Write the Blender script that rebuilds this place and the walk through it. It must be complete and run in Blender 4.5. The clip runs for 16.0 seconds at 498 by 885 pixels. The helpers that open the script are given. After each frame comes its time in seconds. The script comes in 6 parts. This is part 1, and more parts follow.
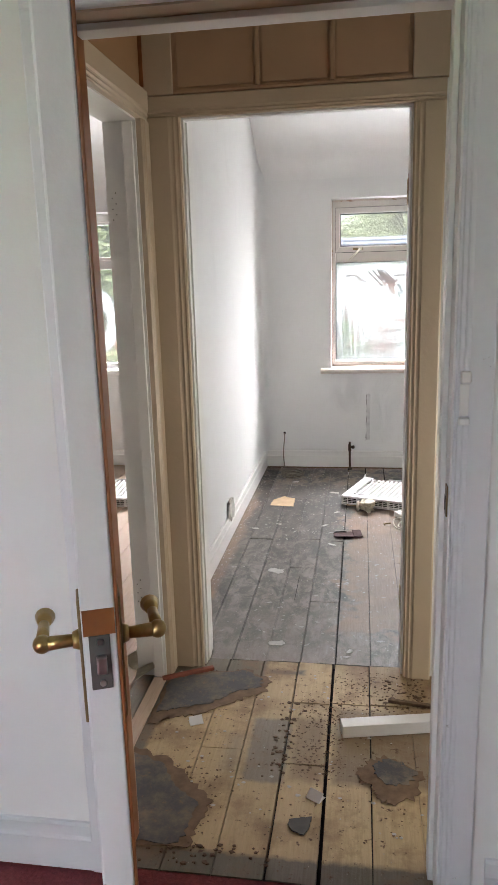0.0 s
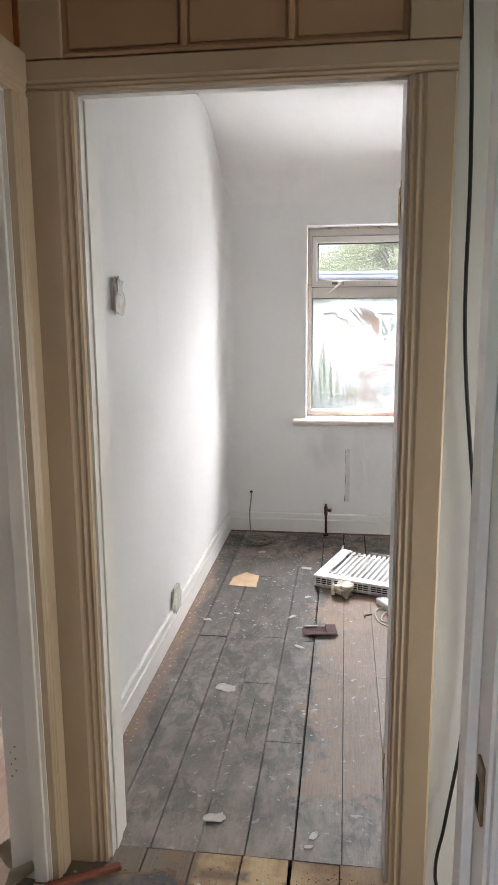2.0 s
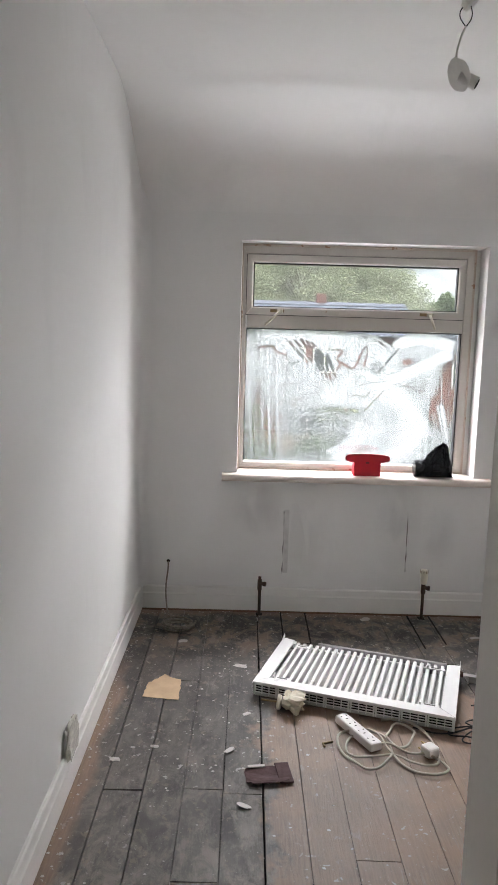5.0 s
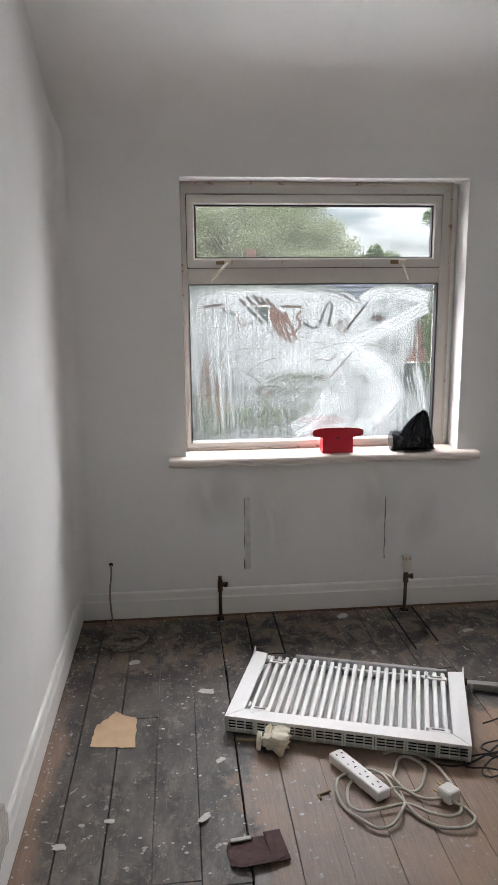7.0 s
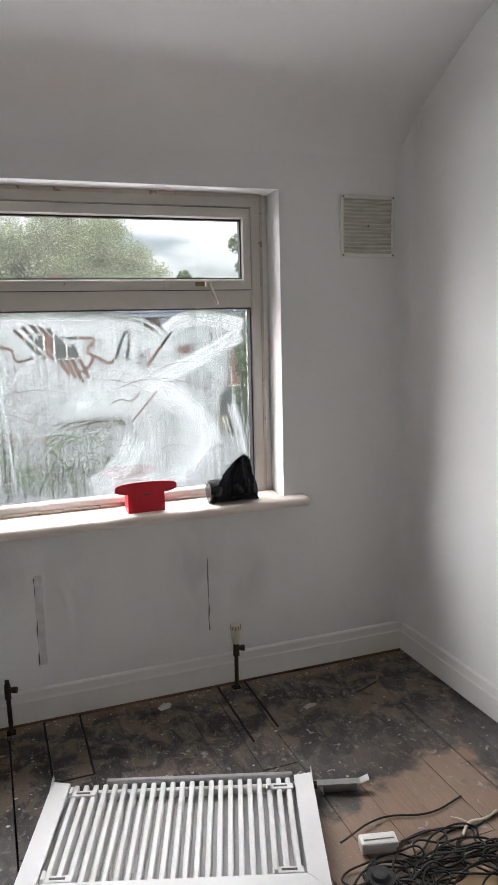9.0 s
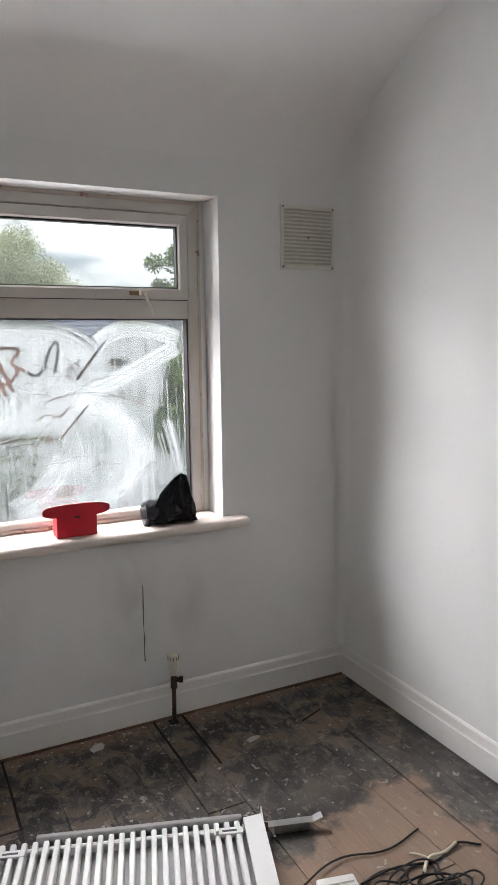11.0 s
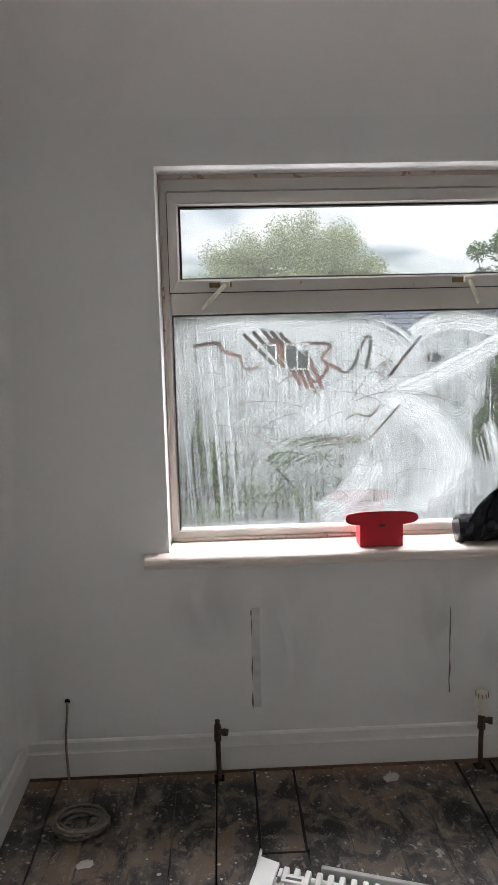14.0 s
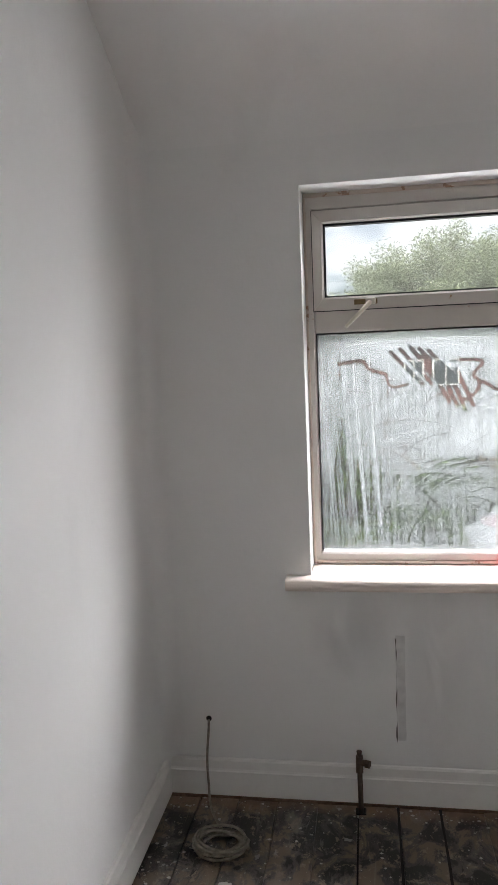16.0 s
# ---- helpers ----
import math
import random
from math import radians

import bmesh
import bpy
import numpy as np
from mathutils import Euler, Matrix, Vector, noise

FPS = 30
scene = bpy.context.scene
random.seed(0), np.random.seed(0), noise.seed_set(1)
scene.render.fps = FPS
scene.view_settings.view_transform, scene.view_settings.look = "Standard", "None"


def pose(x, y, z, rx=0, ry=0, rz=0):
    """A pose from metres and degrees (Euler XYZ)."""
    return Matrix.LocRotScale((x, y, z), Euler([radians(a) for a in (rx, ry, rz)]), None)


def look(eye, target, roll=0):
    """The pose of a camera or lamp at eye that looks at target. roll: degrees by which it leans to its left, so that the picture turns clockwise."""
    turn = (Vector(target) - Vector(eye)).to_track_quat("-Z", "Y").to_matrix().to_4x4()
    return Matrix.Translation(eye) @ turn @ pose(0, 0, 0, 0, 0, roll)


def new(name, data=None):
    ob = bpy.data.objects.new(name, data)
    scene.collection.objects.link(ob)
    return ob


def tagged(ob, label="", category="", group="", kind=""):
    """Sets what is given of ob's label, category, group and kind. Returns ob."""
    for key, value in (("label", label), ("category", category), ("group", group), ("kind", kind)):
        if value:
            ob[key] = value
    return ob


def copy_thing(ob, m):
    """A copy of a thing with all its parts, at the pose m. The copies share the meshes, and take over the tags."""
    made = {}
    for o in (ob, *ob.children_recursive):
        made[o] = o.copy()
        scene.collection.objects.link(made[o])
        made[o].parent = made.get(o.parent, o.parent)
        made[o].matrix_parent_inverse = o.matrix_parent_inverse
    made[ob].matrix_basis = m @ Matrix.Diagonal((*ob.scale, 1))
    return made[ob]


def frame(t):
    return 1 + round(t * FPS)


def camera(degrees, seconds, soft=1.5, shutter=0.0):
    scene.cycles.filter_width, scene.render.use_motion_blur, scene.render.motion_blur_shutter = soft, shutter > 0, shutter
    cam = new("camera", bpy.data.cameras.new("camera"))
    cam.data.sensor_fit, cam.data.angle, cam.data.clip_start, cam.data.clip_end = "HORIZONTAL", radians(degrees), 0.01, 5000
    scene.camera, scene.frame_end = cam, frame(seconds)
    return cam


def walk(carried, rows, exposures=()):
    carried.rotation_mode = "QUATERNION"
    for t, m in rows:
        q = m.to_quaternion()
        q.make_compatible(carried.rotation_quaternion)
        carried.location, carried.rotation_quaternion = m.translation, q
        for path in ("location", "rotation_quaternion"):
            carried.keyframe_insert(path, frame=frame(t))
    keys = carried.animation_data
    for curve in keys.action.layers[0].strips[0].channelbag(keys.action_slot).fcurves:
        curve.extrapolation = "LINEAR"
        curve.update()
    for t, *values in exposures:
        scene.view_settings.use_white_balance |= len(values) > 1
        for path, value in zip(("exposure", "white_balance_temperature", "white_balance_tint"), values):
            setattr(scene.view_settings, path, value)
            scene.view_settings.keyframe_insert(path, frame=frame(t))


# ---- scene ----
cam = camera(38.1, 16.0)
METRES, EYE, TILT, LEAN, TURN = 8.0, 1.5, 0.0, 0.0, 8.8
EXPOSURES = [(0.0, 4.15), (1.5, 4.12), (2.5, 4.0), (3.5, 3.74), (4.5, 3.45), (7.0, 3.0), (9.0, 2.95), (11.5, 2.98), (12.5, 2.88), (14.0, 2.82), (16.0, 2.97)]
PATH = [
    (0, (0.109, 0.205, 1.452), (-0.197, 2.133, 1.016), -1.6),
    (0.5, (0.192, 0.424, 1.444), (-0.012, 2.354, 0.959), -1.5),
    (1, (0.263, 0.603, 1.446), (0.015, 2.522, 0.939), -1.5),
    (1.5, (0.209, 0.789, 1.447), (-0.056, 2.719, 0.994), -1.1),
    (2, (0.14, 1.002, 1.489), (-0.122, 2.953, 1.132), -0.4),
    (2.5, (0.125, 1.245, 1.481), (-0.174, 3.206, 1.228), 0.3),
    (3, (0.12, 1.442, 1.529), (-0.235, 3.408, 1.438), 0.9),
    (3.5, (0.033, 1.598, 1.536), (-0.216, 3.583, 1.557), 0.6),
    (4, (-0.035, 1.704, 1.527), (-0.141, 3.701, 1.5), 0.4),
    (4.5, (-0.054, 1.772, 1.512), (-0.081, 3.763, 1.321), 1.1),
    (7, (-0.142, 2.475, 1.502), (0.047, 4.427, 1.113), -0.5),
    (7.5, (-0.123, 2.624, 1.486), (0.196, 4.554, 1.069), -0.9),
    (8, (-0.033, 2.82, 1.503), (0.332, 4.747, 1.107), -1.2),
    (8.5, (0.02, 2.92, 1.509), (0.498, 4.828, 1.143), -1.3),
    (9, (0.039, 3.025, 1.514), (0.712, 4.879, 1.184), -1.4),
    (11.5, (0.0, 3.206, 1.482), (0.892, 4.973, 1.204), -0.7),
    (12, (-0.009, 3.236, 1.495), (0.749, 5.065, 1.211), -0.8),
    (12.5, (-0.026, 3.276, 1.495), (0.596, 5.154, 1.206), -0.8),
    (13, (-0.017, 3.306, 1.484), (0.461, 5.227, 1.194), -0.9),
    (13.5, (0.047, 3.37, 1.484), (0.351, 5.324, 1.184), -1.1),
    (14, (0.072, 3.418, 1.488), (0.145, 5.396, 1.204), -1.4),
    (14.5, (0.065, 3.431, 1.485), (-0.064, 5.409, 1.212), -1.7),
    (15, (0.044, 3.438, 1.488), (-0.231, 5.402, 1.232), -1.9),
    (15.5, (0.042, 3.444, 1.487), (-0.326, 5.396, 1.253), -2.1),
    (16, (0.074, 3.458, 1.494), (-0.249, 5.419, 1.268), -2.4),
]
walk(cam, [(t, look(eye, target, roll)) for t, eye, target, roll in PATH], EXPOSURES)

# ---- world, sun, exposure ----
world = bpy.data.worlds.new("overcast_day")
scene.world = world
world.use_nodes = True
wn, wl = world.node_tree.nodes, world.node_tree.links
wn.clear()
sky = wn.new("ShaderNodeTexSky")
sky.sky_type, sky.sun_disc = "NISHITA", False
sky.sun_elevation, sky.sun_rotation = radians(48), radians(160)
sky.air_density, sky.dust_density = 1.0, 2.0
wcoord = wn.new("ShaderNodeTexCoord")
wmap = wn.new("ShaderNodeMapping")
wmap.inputs["Scale"].default_value = (1.0, 1.0, 3.0)
cloud = wn.new("ShaderNodeTexNoise")
cloud.inputs["Scale"].default_value, cloud.inputs["Detail"].default_value = 5.0, 7.0
cramp = wn.new("ShaderNodeValToRGB")
cramp.color_ramp.elements[0].position, cramp.color_ramp.elements[1].position = 0.32, 0.54
wmix = wn.new("ShaderNodeMix")
wmix.data_type = "RGBA"
wmix.inputs[7].default_value = (14.0, 14.2, 14.6, 1)
wbg, wout = wn.new("ShaderNodeBackground"), wn.new("ShaderNodeOutputWorld")
wbg.inputs["Strength"].default_value = 0.08
wl.new(wcoord.outputs["Generated"], wmap.inputs[0])
wl.new(wmap.outputs[0], cloud.inputs["Vector"])
wl.new(cloud.outputs["Fac"], cramp.inputs[0])
wl.new(cramp.outputs[0], wmix.inputs[0])
wl.new(sky.outputs[0], wmix.inputs[6])
wl.new(wmix.outputs[2], wbg.inputs[0])
wl.new(wbg.outputs[0], wout.inputs[0])

sun = new("sun", bpy.data.lights.new("sun", "SUN"))
sun.data.energy, sun.data.angle, sun.data.color = 4.2, radians(12), (1.0, 0.95, 0.88)
sun.matrix_world = look((6, -14, 20), (0, 0, 0))

# added lamps out of view boost daylight at the two front windows: as sky from above them, as what the ground throws
# back from below
skylight = new("skylight", bpy.data.lights.new("skylight", "AREA"))
skylight.data.shape, skylight.data.size, skylight.data.size_y = "RECTANGLE", 5.6, 1.3
skylight.data.energy, skylight.data.color = 92, (0.975, 0.955, 1.0)
skylight.matrix_world = look((-0.3, 7.15, 3.0), (-0.3, 5.2, 1.05))
groundlight = new("groundlight", bpy.data.lights.new("groundlight", "AREA"))
groundlight.data.shape, groundlight.data.size, groundlight.data.size_y = "RECTANGLE", 5.6, 1.0
groundlight.data.energy, groundlight.data.color = 25, (0.96, 0.96, 1.01)
groundlight.matrix_world = look((-0.3, 7.1, -0.35), (-0.3, 5.2, 1.6))

# two more added lamps, hidden beside the window, brighten the side walls
for name, eye, target, wide, tall, watts in (("skylight_east", (2.3, 7.25, 1.75), (-0.6, 4.2, 1.2), 1.4, 1.8, 13), ("skylight_west", (-0.9, 7.2, 1.7), (1.7, 4.5, 1.0), 1.4, 1.6, 14.5)):
    side = new(name, bpy.data.lights.new(name, "AREA"))
    side.data.shape, side.data.size, side.data.size_y = "RECTANGLE", wide, tall
    side.data.energy, side.data.color = watts, (0.98, 0.965, 1.0)
    side.matrix_world = look(eye, target)
# unseen fill lamp, added to brighten the landing from the right
landing_fill = new("landing_fill", bpy.data.lights.new("landing_fill", "AREA"))
landing_fill.data.shape, landing_fill.data.size, landing_fill.data.size_y = "RECTANGLE", 0.9, 1.3
landing_fill.data.energy, landing_fill.data.color = 2.3, (1.0, 0.96, 0.86)
landing_fill.matrix_world = look((2.3, 1.95, 0.75), (-0.3, 2.55, 0.45))
# added lamp outside the unseen rear window brightens the first door and wall
rearlight = new("rearlight", bpy.data.lights.new("rearlight", "AREA"))
rearlight.data.shape, rearlight.data.size, rearlight.data.size_y = "RECTANGLE", 2.6, 1.3
rearlight.data.energy, rearlight.data.color = 6.5, (0.57, 0.74, 1.0)
rearlight.matrix_world = look((-1.55, -3.1, 1.75), (-0.4, 1.2, 0.8))

# ---- materials ----
MATS = {}


class Nodes:
    """A short way to wire one node material."""

    def __init__(self, name):
        self.mat = bpy.data.materials.new(name)
        self.mat.use_nodes = True
        self.t = self.mat.node_tree
        self.t.nodes.clear()
        self.out = self.n("OutputMaterial")
        MATS[name] = self.mat

    def n(self, kind, **values):
        node = self.t.nodes.new("ShaderNode" + kind)
        for key, value in values.items():
            node.inputs[key.replace("_", " ")].default_value = value
        return node

    def link(self, a, b):
        self.t.links.new(a, b)

    def coords(self, scale=(1, 1, 1)):
        c, m = self.n("TexCoord"), self.n("Mapping")
        m.inputs["Scale"].default_value = scale
        self.link(c.outputs["Object"], m.inputs[0])
        return m.outputs[0]

    def noise(self, scale, detail=4.0, stretch=(1, 1, 1), rough=0.55, warp=0.0):
        node = self.n("TexNoise", Scale=scale, Detail=detail, Roughness=rough, Distortion=warp)
        self.link(self.coords(stretch), node.inputs["Vector"])
        return node.outputs["Fac"]

    def ramp(self, fac, lo, hi, a=(0, 0, 0, 1), b=(1, 1, 1, 1)):
        node = self.n("ValToRGB")
        e = node.color_ramp.elements
        e[0].position, e[1].position, e[0].color, e[1].color = lo, hi, a, b
        self.link(fac, node.inputs[0])
        return node.outputs[0]

    def mix(self, fac, a, b, blend="MIX"):
        node = self.n("Mix")
        node.data_type, node.blend_type = "RGBA", blend
        for value, slot in ((fac, 0), (a, 6), (b, 7)):
            if isinstance(value, (int, float, tuple)):
                node.inputs[slot].default_value = value if not isinstance(value, tuple) else (*value, 1)[:4]
            else:
                self.link(value, node.inputs[slot])
        return node.outputs[2]

    def math(self, op, a, b=0.0, clamp=False):
        node = self.n("Math")
        node.operation, node.use_clamp = op, clamp
        for value, slot in ((a, 0), (b, 1)):
            if isinstance(value, (int, float)):
                node.inputs[slot].default_value = value
            else:
                self.link(value, node.inputs[slot])
        return node.outputs[0]

    def finish(self, color, rough=0.6, metal=0.0, bumps=(), spec=0.5):
        b = self.n("BsdfPrincipled", Metallic=metal)
        b.inputs["Specular IOR Level"].default_value = spec
        for value, slot in ((color, "Base Color"), (rough, "Roughness")):
            if isinstance(value, tuple):
                b.inputs[slot].default_value = (*value, 1)[:4]
            elif isinstance(value, (int, float)):
                b.inputs[slot].default_value = value
            else:
                self.link(value, b.inputs[slot])
        last = None
        for height, depth in bumps:
            bump = self.n("Bump", Strength=1.0, Distance=depth)
            self.link(height, bump.inputs["Height"])
            if last:
                self.link(last, bump.inputs["Normal"])
            last = bump.outputs["Normal"]
        if last:
            self.link(last, b.inputs["Normal"])
        self.link(b.outputs[0], self.out.inputs[0])
        return self.mat


def paint(name, color, rough=0.5, wear=None, chips=0.72, grime=0.12, relief=0.0006, stretch=(1, 1, 1)):
    """Old paint: broad dulling, fine grain, chips that show what lies under it."""
    k = Nodes(name)
    broad = k.noise(1.7, 5.0)
    col = k.mix(k.ramp(broad, 0.3, 0.75), color, tuple(c * (1 - grime) for c in color))
    fine = k.noise(60, 5.0, stretch)
    col = k.mix(k.math("MULTIPLY", k.ramp(fine, 0.45, 0.8), 0.25), col, tuple(c * 0.88 for c in color))
    if wear:
        spots = k.noise(16, 7.0, stretch, 0.62)
        col = k.mix(k.ramp(spots, chips, chips + 0.03), col, wear)
    return k.finish(col, k.math("ADD", k.math("MULTIPLY", broad, 0.25), rough - 0.1), 0.0, ((fine, relief), (k.noise(9, 3.0), relief * 2.5)))


def plain(name, color, rough=0.5, metal=0.0, vary=0.12, scale=25, relief=0.0003):
    k = Nodes(name)
    f = k.noise(scale, 5.0)
    col = k.mix(k.ramp(f, 0.3, 0.75), color, tuple(max(0, c * (1 - vary)) for c in color))
    return k.finish(col, k.math("ADD", k.math("MULTIPLY", f, 0.2), rough - 0.1), metal, ((f, relief),))


def wall_paint(name, color):
    k = Nodes(name)
    broad = k.noise(0.9, 4.0)
    col = k.mix(k.ramp(broad, 0.35, 0.7), color, tuple(c * 0.955 for c in color))
    smears = k.noise(3.2, 5.0, (1.0, 1.0, 0.45), 0.6, 0.6)
    col = k.mix(k.math("MULTIPLY", k.ramp(smears, 0.56, 0.72), 0.16), col, tuple(c * 0.72 for c in color))
    fine = k.noise(140, 3.0)
    trowel = k.noise(4.5, 4.0, (1, 1, 0.6), 0.5, 0.4)
    return k.finish(col, 0.55, 0.0, ((fine, 0.00035), (trowel, 0.0035)), 0.35)


wall_paint("wall_white", (0.80, 0.80, 0.785))
wall_paint("ceiling_white", (0.82, 0.815, 0.80))
paint("trim_white", (0.80, 0.795, 0.77), 0.36, (0.33, 0.24, 0.16), 0.77, 0.06)
paint("skirting_white", (0.80, 0.79, 0.76), 0.38, (0.30, 0.22, 0.15), 0.78, 0.07)
paint("trim_cream", (0.55, 0.44, 0.315), 0.36, (0.22, 0.12, 0.06), 0.735, 0.14)
paint("frieze_cream", (0.48, 0.315, 0.19), 0.45, (0.2, 0.12, 0.06), 0.76, 0.12)
paint("brown_wall", (0.36, 0.20, 0.095), 0.6, None, 0.8, 0.15)
paint("door_white", (0.74, 0.75, 0.77), 0.45, (0.42, 0.40, 0.38), 0.70, 0.10)
paint("window_frame", (0.66, 0.625, 0.575), 0.42, (0.40, 0.27, 0.18), 0.68, 0.16)
paint("frame_stained", (0.66, 0.56, 0.48), 0.5, (0.36, 0.22, 0.14), 0.60, 0.25)
paint("sill_paint", (0.78, 0.69, 0.62), 0.4, (0.33, 0.20, 0.13), 0.70, 0.12)
paint("radiator_white", (0.80, 0.80, 0.785), 0.28, (0.34, 0.22, 0.15), 0.78, 0.05)
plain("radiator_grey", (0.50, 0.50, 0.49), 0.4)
plain("vent_cream", (0.80, 0.78, 0.70), 0.5)
plain("vent_shadow", (0.58, 0.56, 0.50), 0.7)
plain("rubber_black", (0.012, 0.012, 0.013), 0.5)
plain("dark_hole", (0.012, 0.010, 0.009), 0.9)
plain("brass", (0.55, 0.40, 0.17), 0.32, 1.0, 0.35, 40)
plain("old_brass", (0.32, 0.24, 0.13), 0.4, 0.9, 0.4, 60)
plain("steel", (0.52, 0.52, 0.51), 0.35, 1.0, 0.2)
plain("rust", (0.085, 0.05, 0.032), 0.8, 0.2, 0.5, 60, 0.001)
plain("brick_dust", (0.30, 0.10, 0.065), 0.9, 0.0, 0.4, 30, 0.002)
plain("orange_wood", (0.30, 0.11, 0.035), 0.35, 0.0, 0.45, 12)
plain("plastic_cream", (0.70, 0.66, 0.55), 0.38)
plain("plastic_white", (0.78, 0.77, 0.74), 0.35)
plain("cable_beige", (0.50, 0.46, 0.38), 0.5)
plain("cable_grey", (0.30, 0.265, 0.215), 0.6, 0.0, 0.6, 60)
plain("red_card", (0.55, 0.012, 0.03), 0.42, 0.0, 0.2, 8)
plain("plastic_black", (0.008, 0.009, 0.012), 0.22, 0.0, 0.2, 30)
plain("brown_paper", (0.56, 0.40, 0.24), 0.75, 0.0, 0.22, 14, 0.001)
plain("maroon_cloth", (0.10, 0.052, 0.052), 0.85, 0.0, 0.3, 60, 0.001)
plain("paper_white", (0.80, 0.80, 0.80), 0.6)
plain("plaster_flake", (0.62, 0.60, 0.56), 0.8, 0.0, 0.25, 60, 0.001)
plain("rubble_brown", (0.20, 0.125, 0.075), 0.9, 0.0, 0.5, 90, 0.002)
plain("bag_clear", (0.80, 0.77, 0.70), 0.22, 0.0, 0.3, 40, 0.003)
plain("slate_grey", (0.10, 0.095, 0.09), 0.6, 0.0, 0.3, 30, 0.001)
plain("carpet_red", (0.25, 0.05, 0.055), 0.95, 0.0, 0.4, 120, 0.004)
plain("hem_paper", (0.72, 0.66, 0.52), 0.5)
plain("dim_grain", (0.30, 0.24, 0.17), 0.7, 0.0, 0.3, 10)


def boards_material():
    """Bedroom boards: bare in the middle, stained nearly black round the edges, dusty and flecked with paint;
    brightened towards the door.
    """
    k = Nodes("old_boards")
    pos = k.n("SeparateXYZ")
    k.link(k.coords(), pos.inputs[0])
    x, y = pos.outputs["X"], pos.outputs["Y"]
    wob = k.math("MULTIPLY", k.math("SUBTRACT", k.noise(3.5, 5.0), 0.5), 0.42)
    wob2 = k.math("MULTIPLY", k.math("SUBTRACT", k.noise(14, 4.0), 0.5), 0.16)
    wx, wy = k.math("ADD", k.math("ADD", x, wob), wob2), k.math("ADD", k.math("ADD", y, wob), wob2)
    top = k.math("SUBTRACT", k.math("ADD", k.math("MULTIPLY", x, 0.22), 4.66), wy)
    inside = k.math("MINIMUM", k.math("MINIMUM", k.math("SUBTRACT", wx, 0.04), k.math("SUBTRACT", 1.5, wx)), k.math("MINIMUM", top, k.math("SUBTRACT", wy, 3.0)))
    bare = k.math("MULTIPLY", k.math("ADD", inside, 0.03), 16.0, True)
    strip = k.math("MULTIPLY", k.math("SUBTRACT", -0.56, k.math("ADD", x, k.math("MULTIPLY", wob, 0.35))), 30.0, True)
    near = k.math("MULTIPLY", k.math("SUBTRACT", 5.2, y), 2.0, True)
    bare = k.math("MAXIMUM", bare, k.math("MULTIPLY", strip, near))
    edge = k.math("MULTIPLY", k.math("SUBTRACT", k.math("ADD", y, k.math("MULTIPLY", wob, 0.5)), 5.66), 20.0, True)
    info = k.n("ObjectInfo")
    grain = k.noise(26, 6.0, (5, 0.35, 1), 0.6, 0.7)
    wood = k.mix(k.ramp(grain, 0.3, 0.72), (0.285, 0.20, 0.146), (0.18, 0.124, 0.088))
    wood = k.mix(k.math("MULTIPLY", info.outputs["Random"], 0.45), wood, (0.30, 0.22, 0.165))
    wood = k.mix(k.math("MULTIPLY", k.ramp(k.noise(5, 5.0), 0.45, 0.7), 0.5), wood, (0.36, 0.22, 0.135))
    grime = k.noise(7, 9.0, (1, 0.7, 1), 0.70, 0.3)
    dark = k.mix(k.ramp(grime, 0.40, 0.60), (0.018, 0.017, 0.016), (0.098, 0.089, 0.079))
    dark = k.mix(k.math("MULTIPLY", k.ramp(grain, 0.50, 0.78), 0.5), dark, (0.115, 0.102, 0.090))
    dark = k.mix(k.math("MULTIPLY", info.outputs["Random"], 0.35), dark, (0.075, 0.070, 0.064))
    stains = k.noise(3.2, 6.0, (1, 0.6, 1), 0.62, 0.5)
    dark = k.mix(k.math("MULTIPLY", k.ramp(stains, 0.52, 0.66), 0.4), dark, (0.115, 0.095, 0.078))
    scuffed = k.noise(16, 10.0, (1, 0.5, 1), 0.72, 0.5)
    # grey dust colour that also paints in missing light towards the door
    dust_lift = k.math("MULTIPLY", k.math("SUBTRACT", 4.85, wy), 0.8, True)
    dark = k.mix(k.math("MULTIPLY", dust_lift, k.math("ADD", k.math("MULTIPLY", k.ramp(scuffed, 0.46, 0.60), 0.60), 0.16)), dark, (0.31, 0.275, 0.235))
    specks = k.noise(30, 7.0, (1, 0.8, 1), 0.7, 0.3)
    # brown-black crust by the window wall
    crust = k.noise(10, 10.0, (1, 0.8, 1), 0.66, 0.6)
    byw = k.math("MULTIPLY", k.math("SUBTRACT", k.math("ADD", y, wob), 5.02), 2.6, True)
    dark = k.mix(k.math("MULTIPLY", byw, k.ramp(crust, 0.515, 0.55)), dark, (0.175, 0.128, 0.090))
    dark = k.mix(k.math("MULTIPLY", byw, k.ramp(crust, 0.45, 0.485, (1, 1, 1, 1), (0, 0, 0, 1))), dark, (0.012, 0.010, 0.009))
    dark = k.mix(k.math("MULTIPLY", k.math("ADD", k.math("MULTIPLY", byw, 0.4), 0.5), k.ramp(specks, 0.575, 0.61)), dark, (0.25, 0.205, 0.155))
    col = k.mix(bare, dark, wood)
    col = k.mix(k.math("MULTIPLY", edge, 0.7), col, (0.22, 0.13, 0.08))
    rubbed = k.noise(12, 10.0, (1, 0.45, 1), 0.74, 0.4)
    col = k.mix(k.math("MULTIPLY", k.ramp(rubbed, 0.55, 0.62), k.math("SUBTRACT", 0.5, k.math("MULTIPLY", bare, 0.3))), col, (0.22, 0.20, 0.175))
    # second lightening by the door, bare wood too, makes up for missing light
    worn = k.math("MULTIPLY", k.math("SUBTRACT", 3.35, wy), 1.5, True)
